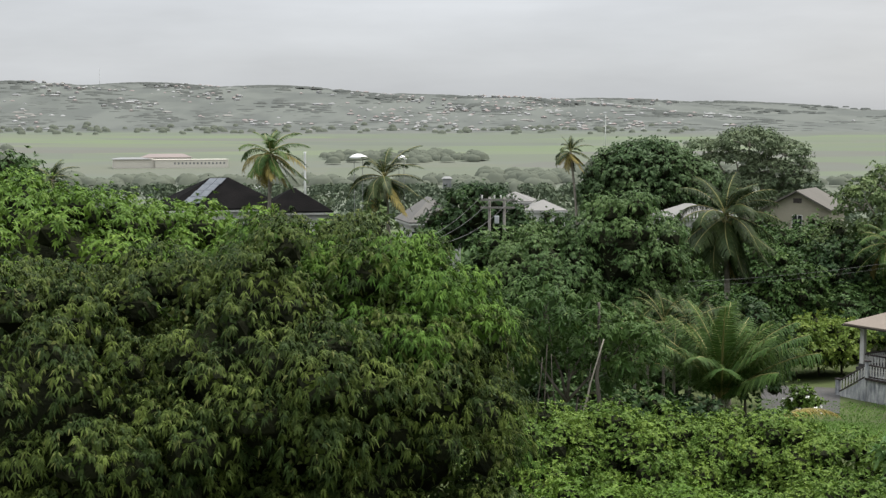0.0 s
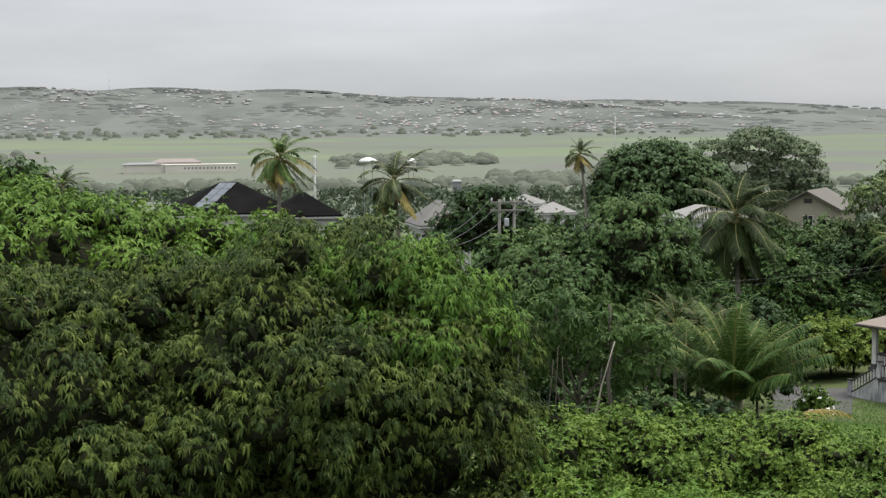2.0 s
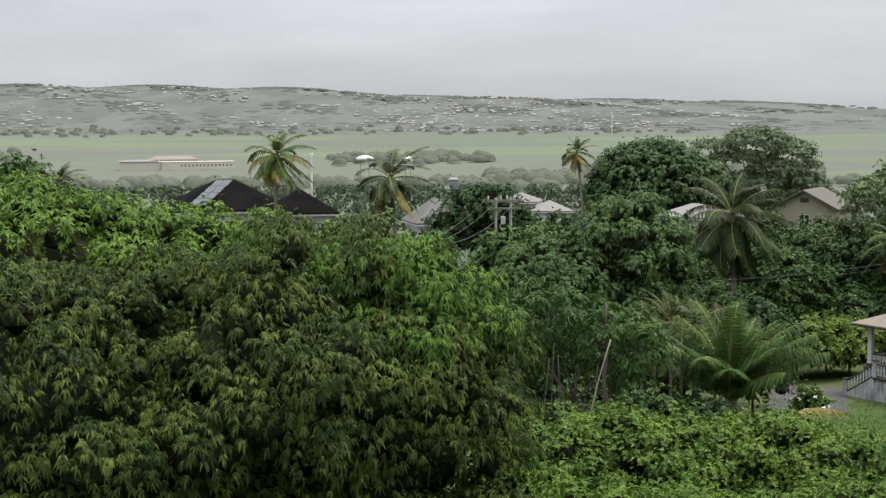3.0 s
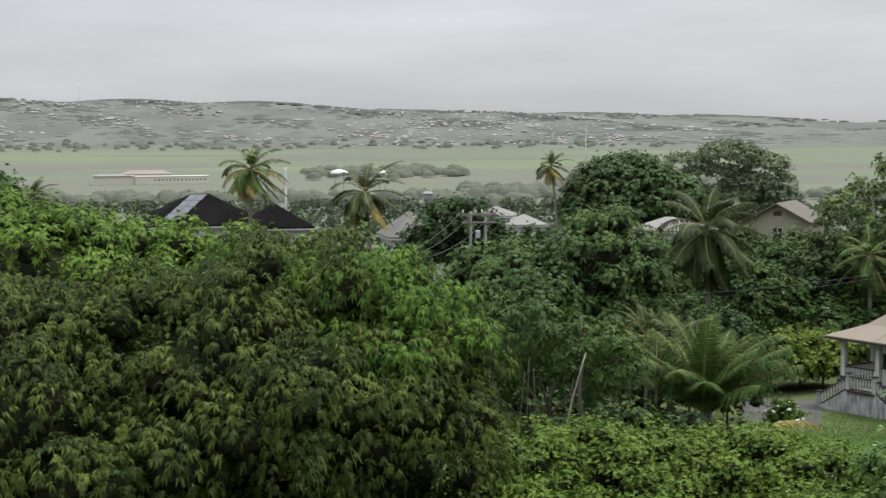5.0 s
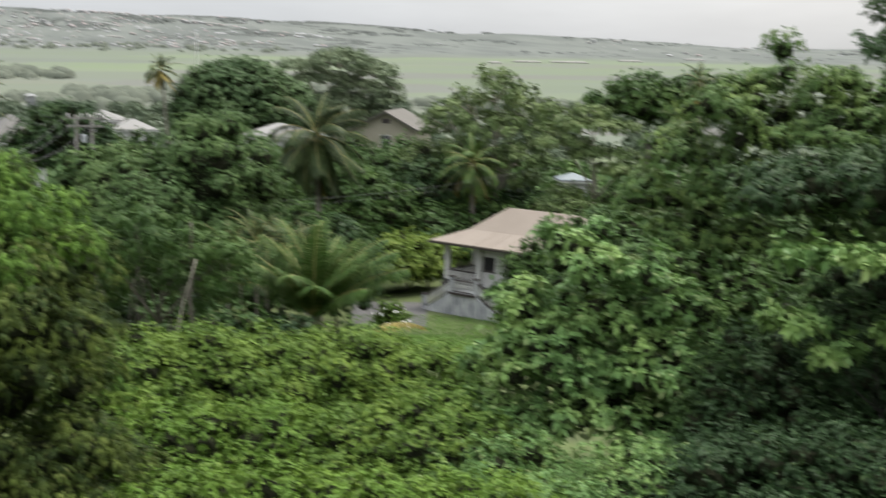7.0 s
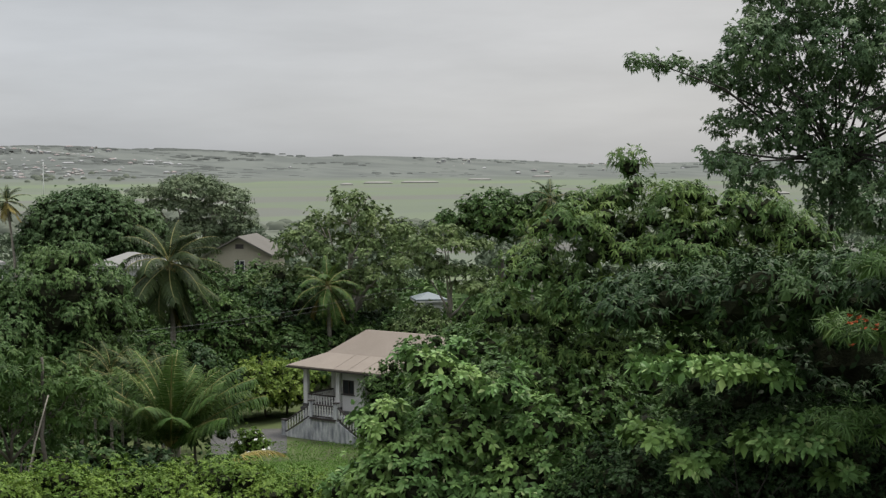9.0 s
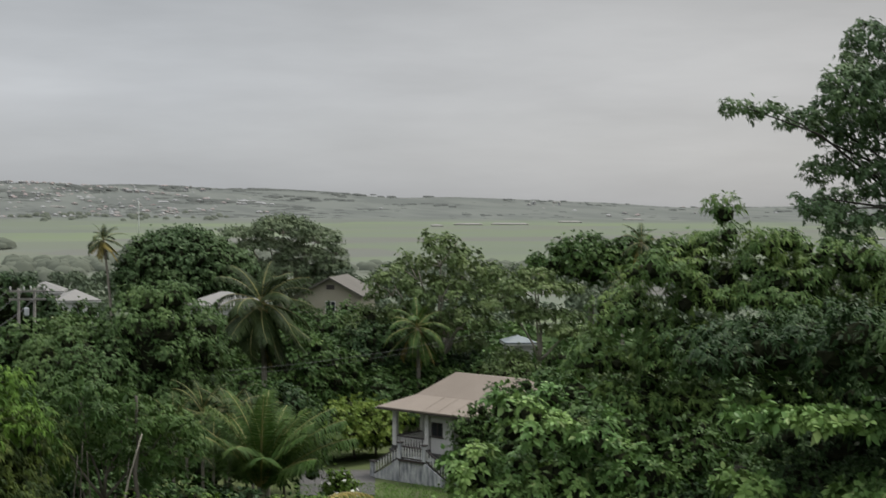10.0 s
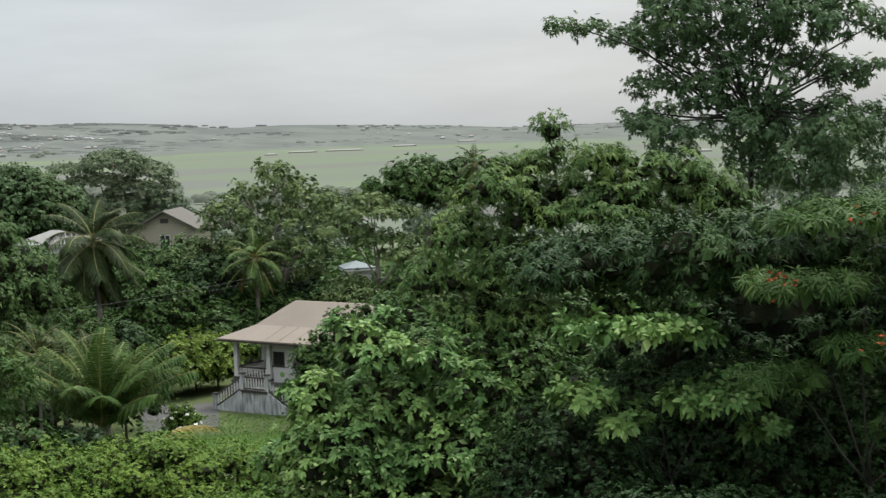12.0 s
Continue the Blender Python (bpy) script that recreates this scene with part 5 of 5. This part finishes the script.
# fallen dry frond, post and leaning dead stem in the thicket
ra_, lf_ = frond(3.4, 80, 25, 60, np.random.default_rng(77), (0.1, 0), 0.6, 34, 0.9)
pd = polar(12.6, 70)
fr_ = thing("dead_frond", "pale dry palm frond arching over the shrubs", "palm frond", (pd.x, pd.y, gz(pd.x, pd.y)))
part("leaflets", (lf_[0] + np.array([0, 0, 1.6]), lf_[1]), fr_, mat=FROND_DRY)
part("rachis", (ra_[0] + np.array([0, 0, 1.6]), ra_[1]), fr_, mat=STALK)
part("stalk", tube([(0, 0, -0.2), (0.05, 0, 0.9), (0, 0, 1.6)], [0.05, 0.04, 0.035], 6), fr_, mat=STALK)


def lone_stem(label, az, d, z_top, r, lean, mat, name="dead_tree", cat="dead tree"):
    q = polar(az, d)
    b0 = gz(q.x, q.y)
    rng = np.random.default_rng(int(d * 10))
    ob = new(name, mesh_of(name, *tube(bent((0, 0, -0.2), (lean, 0, z_top - b0), 0, 9, rng, r * 0.6), np.linspace(1.2, 0.5, 9) * r, 7, 0.08, rng), mat, True))
    ob.location = (q.x, q.y, b0)
    return tagged(ob, label, cat)


lone_stem("broken weathered post among young trees", 6.0, 55, 10.2, 0.1, 0.0, BARK, "old_post", "post")
lone_stem("bare pale stem leaning across the thicket", 4.3, 51, 9.4, 0.045, 1.7, PALE_BARK)
for k, (az, top, ln) in enumerate([(2.4, 8.8, 0.3), (2.8, 9.2, -0.3), (3.3, 9.0, 0.5), (3.8, 9.4, 0.2), (4.6, 9.0, -0.4), (5.3, 8.6, 0.4)]):
    lone_stem("slim pale trunk in the thicket", az, 52.5 + 0.4 * k, top - 0.6, 0.028, ln, BARK, "sapling", "young tree")


# ---------------------------------------------------------------- power line
def wire(label, pts, sag, r=0.014, group="power lines"):
    P = []
    for a, b in zip(pts[:-1], pts[1:]):
        P += list(bent(a, b, -sag, 14)[:-1])
    P.append(np.array(pts[-1]))
    ob = new("power_line", mesh_of("power_line", *tube(P, [r] * len(P), 4), WIRE, True))
    return tagged(ob, label, "cable", group)


WIRE = plain_material("cable_sheath", (0.07, 0.07, 0.07), (0.10, 0.10, 0.10), 5.0, 0.7)


def power_pole():
    q = polar(2.15, 95)
    b0 = gz(q.x, q.y)
    th = thing("power_pole", "weathered twin wooden power pole with crossarms", "power pole", (q.x, q.y, b0), -2)
    h = 12.0 - b0
    for u in (-0.62, 0.32):
        part("pole", tube([(u, 0, -0.3), (u, 0, h * 0.5), (u, 0, h)], [0.12, 0.10, 0.085], 9), th, mat=POLE_WOOD, smooth=True)
    for z in (h - 0.25, h - 0.75):
        part("crossarm", soft_box(-1.2, -0.24, z, 1.0, -0.13, z + 0.13, 0.012), th, mat=POLE_WOOD)
    for i, u in enumerate((-1.1, -0.3, 0.1, 0.9)):
        part("insulator", tube([(u, -0.185, h - 0.12), (u, -0.185, h - 0.02), (u, -0.185, h + 0.02), (u, -0.185, h + 0.12)], [0.03, 0.06, 0.035, 0.05], 8), th, mat=TRIM_WHITE, smooth=True)
    part("transformer", soft_box(-0.3, -0.3, h - 1.7, 0.0, 0.0, h - 1.2, 0.05), th, "grey pole transformer", GREY_STEEL)
    ax, bx = polar(2.15, 95, 12.6), polar(-2.5, 58, 11.6)
    for i, u in enumerate((-1.1, -0.3, 0.9)):
        wire("thin overhead power cable from the pole", [(ax.x + u, ax.y - 0.2, 12.12), (bx.x + u * 1.1, bx.y, 11.6 + 0.2 * i)], 0.9)


power_pole()
w_ = [polar(4, 72, 7.6), polar(9.28, 82, 8.1), polar(19.2, 108, 8.0), polar(27, 130, 8.5)]
wire("thin overhead cable crossing the garden trees", [tuple(v) for v in w_], 0.35, 0.009)
wire("thin overhead cable crossing the garden trees", [tuple(v + Vector((0, 0, -0.25))) for v in w_], 0.4, 0.006)

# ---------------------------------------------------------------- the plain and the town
# far building colours have haze painted in, except bright white and plain cream
HAZED_WHITE = plain_material("hazed_white_wall", (0.22, 0.222, 0.218), (0.27, 0.272, 0.266), 0.05, 0.9)
BRIGHT_WHITE = plain_material("bright_white_paint", (0.62, 0.62, 0.61), (0.72, 0.72, 0.71), 0.05, 0.8)
PLAIN_CREAM = plain_material("cream_render", (0.50, 0.47, 0.41), (0.58, 0.55, 0.48), 0.05, 0.9)
HAZED_CREAM = plain_material("hazed_cream_wall", (0.17, 0.165, 0.152), (0.21, 0.204, 0.185), 0.05, 0.9)
HAZED_PINK = plain_material("hazed_pink_roof", (0.20, 0.168, 0.158), (0.225, 0.19, 0.178), 0.05, 0.9)
HAZED_GREY = plain_material("hazed_grey_roof", (0.18, 0.183, 0.18), (0.21, 0.213, 0.21), 0.05, 0.9)
HAZED_DARK = plain_material("hazed_opening", (0.16, 0.165, 0.165), (0.19, 0.195, 0.195), 0.05, 0.9)


def long_building():
    a, b = polar(-12.4, 1075), polar(-8.26, 1085)
    mid = (a + b) / 2
    z = gz(mid.x, mid.y)
    th = thing("long_building", "long low cream building with a row of windows", "building", (mid.x, mid.y, z), math.degrees(math.atan2(b.y - a.y, b.x - a.x)))
    n = 14
    hs = [(2 + i * 2.7, 2.4, 1.3, 1.5) for i in range(n)]
    part("wall", wall_pieces(-12, 40, -4, -1, 5.4, hs, 0.4), th, mat=PLAIN_CREAM)
    for u, zz, w, h in hs:
        part("window", box(u - w / 2, -3.8, zz, u + w / 2, -3.7, zz + h), th, mat=HAZED_DARK)
    part("wall", box(-12, 7.6, -1, 40, 8, 5.4), th, mat=PLAIN_CREAM)
    part("roof", box(-12.3, -4.3, 5.41, 40.3, 8.3, 5.9), th, mat=PLAIN_CREAM)
    part("hall", box(-40, -2, -1, -12.01, 12, 6.2), th, mat=PLAIN_CREAM)
    part("hall_roof", hip_roof(-41, -3, -14, 13, 6.3, 7.4, 6), th, mat=HAZED_GREY)
    part("pink_wing", box(-18, 12.01, -1, 16, 24, 7.0), th, mat=PLAIN_CREAM)
    part("pink_roof", hip_roof(-19, 11.5, 17, 25, 7.1, 9.6, 6), th, "pink roof greyed by painted haze", HAZED_PINK)


long_building()


def simple_far(name, label, az, d, w, dpt, h, roof_h, wall, roof, lift=0.0):
    q = polar(az, d)
    th = thing(name, label, "building", (q.x, q.y, gz(q.x, q.y)), -az)
    part("wall", box(-w / 2, -dpt / 2, -1, w / 2, dpt / 2, h + lift), th, mat=wall)
    part("roof", hip_roof(-w / 2 - 0.5, -dpt / 2 - 0.5, w / 2 + 0.5, dpt / 2 + 0.5, h + lift + 0.12, h + lift + roof_h, min(w, dpt) * 0.4), th, mat=roof)
    for i in range(3):
        u = -w / 2 + w * (i + 0.5) / 3
        part("window", box(u - w * 0.07, -dpt / 2 - 0.08, h * 0.4, u + w * 0.07, -dpt / 2 - 0.02, h * 0.75), th, mat=HAZED_DARK)
    return th


def canopy(az, d, w, top):
    q = polar(az, d)
    b0 = gz(q.x, q.y)
    th = thing("white_canopy", "white saucer-roofed shelter on posts below", "shelter", (q.x, q.y, b0), -az)
    h = top - b0
    part("roof", tube([(0, 0, h - 1.1), (0, 0, h - 0.8), (0, 0, h - 0.4), (0, 0, h)], [0.42 * w, 0.5 * w, 0.36 * w, 0.1 * w], 14), th, mat=BRIGHT_WHITE, smooth=True)
    for a in (45, 135, 225, 315):
        x, y = 0.3 * w * math.cos(radians(a)), 0.3 * w * math.sin(radians(a))
        part("post", tube([(x, y, -0.3), (x, y, h - 1.0)], [0.07, 0.07], 6), th, mat=HAZED_GREY)


canopy(-3.25, 320, 4.2, 17 + 320 * math.tan(radians(-1.35)))
canopy(-1.6, 325, 2.6, 17 + 325 * math.tan(radians(-1.4)))
for az, d, w, h, r in ((-0.85, 330, 3.2, 4.5, 1.5), (-14.0, 560, 9, 4.0, 1.5), (-13.4, 420, 6, 3.5, 1.4),
                       (-12.7, 600, 8, 3.5, 1.2), (-6.9, 700, 6, 3, 1.0), (-9.2, 620, 7, 4, 1.2), (2.7, 300, 6, 4.5, 1.4), (0.15, 680, 4, 8, 1.0)):
    simple_far("far_building", "small pale building on the plain below", az, d, w, w * 0.8, h, r, HAZED_WHITE, HAZED_WHITE)


def mast(label, az, d, h, r):
    q = polar(az, d)
    ob = new("mast", mesh_of("mast", *tube([(0, 0, -0.5), (0, 0, h * 0.5), (0, 0, h * 0.96), (0, 0, h)], [r, r * 0.9, r * 0.8, r * 1.3], 8), BRIGHT_WHITE, True))
    ob.location = (q.x, q.y, gz(q.x, q.y))
    tagged(ob, label, "mast")


mast("white cylindrical mast on the plain", -5.29, 600, 21.4, 0.5)
mast("thin pale radio mast beyond the trees", 6.2, 1500, 34, 0.45)
mast("thin pale radio mast on the far ridge", -12.9, 3300, 40, 0.5)


def mound_cloud(P, R, rng, flat=0.5, seg=10):
    """Woods far off: crowns grown together into soft uneven heaps."""
    rad, hgt = np.array([1.15, 0.9, 0.66, 0.4, 0.15]), np.array([-0.1, 0.34, 0.66, 0.9, 1.0]) * flat - np.array([0.3, 0, 0, 0, 0])
    a = np.linspace(0, 2 * np.pi, seg, endpoint=False)
    E, A = np.meshgrid(np.arange(5), a, indexing="ij")
    D = np.stack([rad[E] * np.cos(A), rad[E] * np.sin(A), hgt[E]], -1).reshape(-1, 3)
    n, m = len(P), len(D)
    V = (P[:, None] + D[None] * R[:, None, None] * rng.uniform(0.86, 1.14, (n, m, 1))).reshape(-1, 3)
    F = []
    for i in range(4):
        for j in range(seg):
            F.append((i * seg + j, i * seg + (j + 1) % seg, (i + 1) * seg + (j + 1) % seg, (i + 1) * seg + j))
    F.append(tuple(4 * seg + j for j in (0, seg // 4, seg // 2, 3 * seg // 4)))
    return V, (np.array(F)[None] + (np.arange(n) * m)[:, None, None]).reshape(-1, 4)


def far_woods():
    rng = np.random.default_rng(31)
    near = thing("near_woods", "woods at the foot of the slope", "woods", (0, 0, 0), kind="stuff")
    n = 900
    a, d = rng.uniform(-26, 48, n), np.sqrt(rng.uniform(255 ** 2, 760 ** 2, n))
    x, y = d * np.sin(np.radians(a)), d * np.cos(np.radians(a))
    R = rng.uniform(2.6, 4.8, n)
    lim = 17 + d * np.tan(np.radians(np.interp(a, [-26, -5, 5, 14, 18, 48], [-2.45, -2.55, -2.5, -2.2, -1.75, -1.7])))
    z = np.minimum(ground_z(x, y) + R * 1.1, lim - R * 0.6)
    part("crowns", clump_cloud(np.stack([x, y, z], 1), R, rng, 70, 0.26), near, mat=HAZED_NEAR_WOOD)
    hedge = thing("field_woods", "dark tree belts between hazy fields", "woods", (0, 0, 0), kind="stuff")
    P, Rr = [], []
    for az0, az1, d0, wd, m in ((-4.6, 1.6, 1240, 90, 130), (-17, -13.5, 900, 80, 40), (1.5, 5, 900, 70, 60), (5, 14, 1000, 120, 130),
                                (12, 22, 820, 90, 90), (22, 46, 900, 200, 120), (-18, 10, 2300, 150, 160), (9, 13, 1650, 30, 12), (-26, -16, 1300, 300, 80),
                                (-6, 4, 800, 80, 60), (-18, -6, 830, 60, 70)):
        aa, dd = rng.uniform(az0, az1, m), d0 + rng.normal(size=m) * wd / 2
        xx, yy = dd * np.sin(np.radians(aa)), dd * np.cos(np.radians(aa))
        rr = rng.uniform(3.0, 5.5, m)
        P.append(np.stack([xx, yy, ground_z(xx, yy) + rr * 0.6], 1))
        Rr.append(rr)
    part("crowns", mound_cloud(np.concatenate(P), np.concatenate(Rr) * 1.1, rng, 0.55), hedge, mat=HAZED_FAR_WOOD, smooth=True)
    town = thing("ridge_woods", "trees scattered over the hazy ridge", "woods", (0, 0, 0), kind="stuff")
    n = 5200
    a = np.where(rng.random(n) < 0.8, rng.uniform(-26, 14, n), rng.uniform(14, 48, n))
    d = np.where(rng.random(n) < 0.3, rng.normal(3600, 40, n), rng.uniform(2330, 3600, n))
    patch = np.sin(a * 1.9 + d * 0.004) + np.sin(a * 0.83 - d * 0.0071 + 2) + 0.6 * np.sin(a * 4.1 + d * 0.012)
    keep = (patch > -0.7) | (d > 3500)
    a, d = a[keep], d[keep]
    x, y = d * np.sin(np.radians(a)), d * np.cos(np.radians(a))
    R = rng.uniform(6, 15, len(a)) * np.interp(a, [8, 20], [1, 0.6])
    part("crowns", mound_cloud(np.stack([x, y, ground_z(x, y)], 1), R, rng, 0.09, 8), town, mat=HAZED_RIDGE_WOOD, smooth=True)


# woods below and on the ridge, with distance haze put into both colours
HAZED_NEAR_WOOD = leaf_material("hazed_wood_below_slope", (0.070, 0.092, 0.060), (0.105, 0.130, 0.078), (0.13, 0.15, 0.10), 0.8, 0.15, 0.05)
HAZED_RIDGE_WOOD = plain_material("hazed_ridge_wood", (0.086, 0.092, 0.085), (0.100, 0.106, 0.098), 0.01, 0.95, spec=0.0)
far_woods()


def town_houses():
    rng = np.random.default_rng(41)
    ca, cd = rng.uniform(-19, 10, 60), rng.uniform(2400, 3500, 60)
    az = np.concatenate([rng.normal(1.0, 2.8, 180), (ca[:, None] + rng.normal(size=(60, 6)) * 0.7).ravel(), rng.uniform(10, 40, 30)])
    d = np.concatenate([rng.normal(2800, 280, 180).clip(2320, 3500), (cd[:, None] + rng.normal(size=(60, 6)) * 50).ravel(), rng.uniform(2400, 3400, 30)])
    pieces, slots = [], []
    for a, q in zip(az, d):
        p = polar(float(a), float(q))
        z = gz(p.x, p.y) + 1.0
        w, l, h = rng.uniform(4, 9) * (2.4 if rng.random() < 0.07 else 1), rng.uniform(7, 12), rng.uniform(0.1, 0.5)
        t = radians(-a + rng.normal() * 25)
        c, s = math.cos(t), math.sin(t)
        M = np.array([(c, -s, 0), (s, c, 0), (0, 0, 1)])
        v, f = box(-w / 2, -l / 2, -5, w / 2, l / 2, h)
        pieces.append((v @ M.T + np.array([p.x, p.y, z]), f))
        slots += [int(rng.integers(0, 2))] * 12
        k = 0.3 * min(w, l)
        V = np.array([(-w / 2 - 0.2, -l / 2 - 0.2, h + 0.02), (w / 2 + 0.2, -l / 2 - 0.2, h + 0.02), (w / 2 + 0.2, l / 2 + 0.2, h + 0.02), (-w / 2 - 0.2, l / 2 + 0.2, h + 0.02),
                      (-w / 2 + k, 0, h + 2.2), (w / 2 - k, 0, h + 2.2)])
        F = np.array([(0, 2, 1), (0, 3, 2), (0, 1, 5), (0, 5, 4), (1, 2, 5), (2, 3, 4), (2, 4, 5), (3, 0, 4)])
        pieces.append((V @ M.T + np.array([p.x, p.y, z]), F))
        slots += [int(rng.choice([0, 1, 2, 3]))] * 8
    V, F = joined(pieces)
    th = thing("town", "hazy town of pale houses on the ridge", "town", (0, 0, 0), kind="stuff")
    part("houses", mesh_of("houses", V, F, [HAZED_WHITE, HAZED_CREAM, HAZED_PINK, HAZED_GREY], False, slots), th)


town_houses()
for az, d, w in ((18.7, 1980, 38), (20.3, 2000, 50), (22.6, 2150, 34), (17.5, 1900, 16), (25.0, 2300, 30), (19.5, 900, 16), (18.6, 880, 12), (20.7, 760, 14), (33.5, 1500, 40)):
    simple_far("far_building", "long pale shed on the hazy plain", az, d, w, 14, 0.9, 1.7, HAZED_CREAM, HAZED_CREAM)
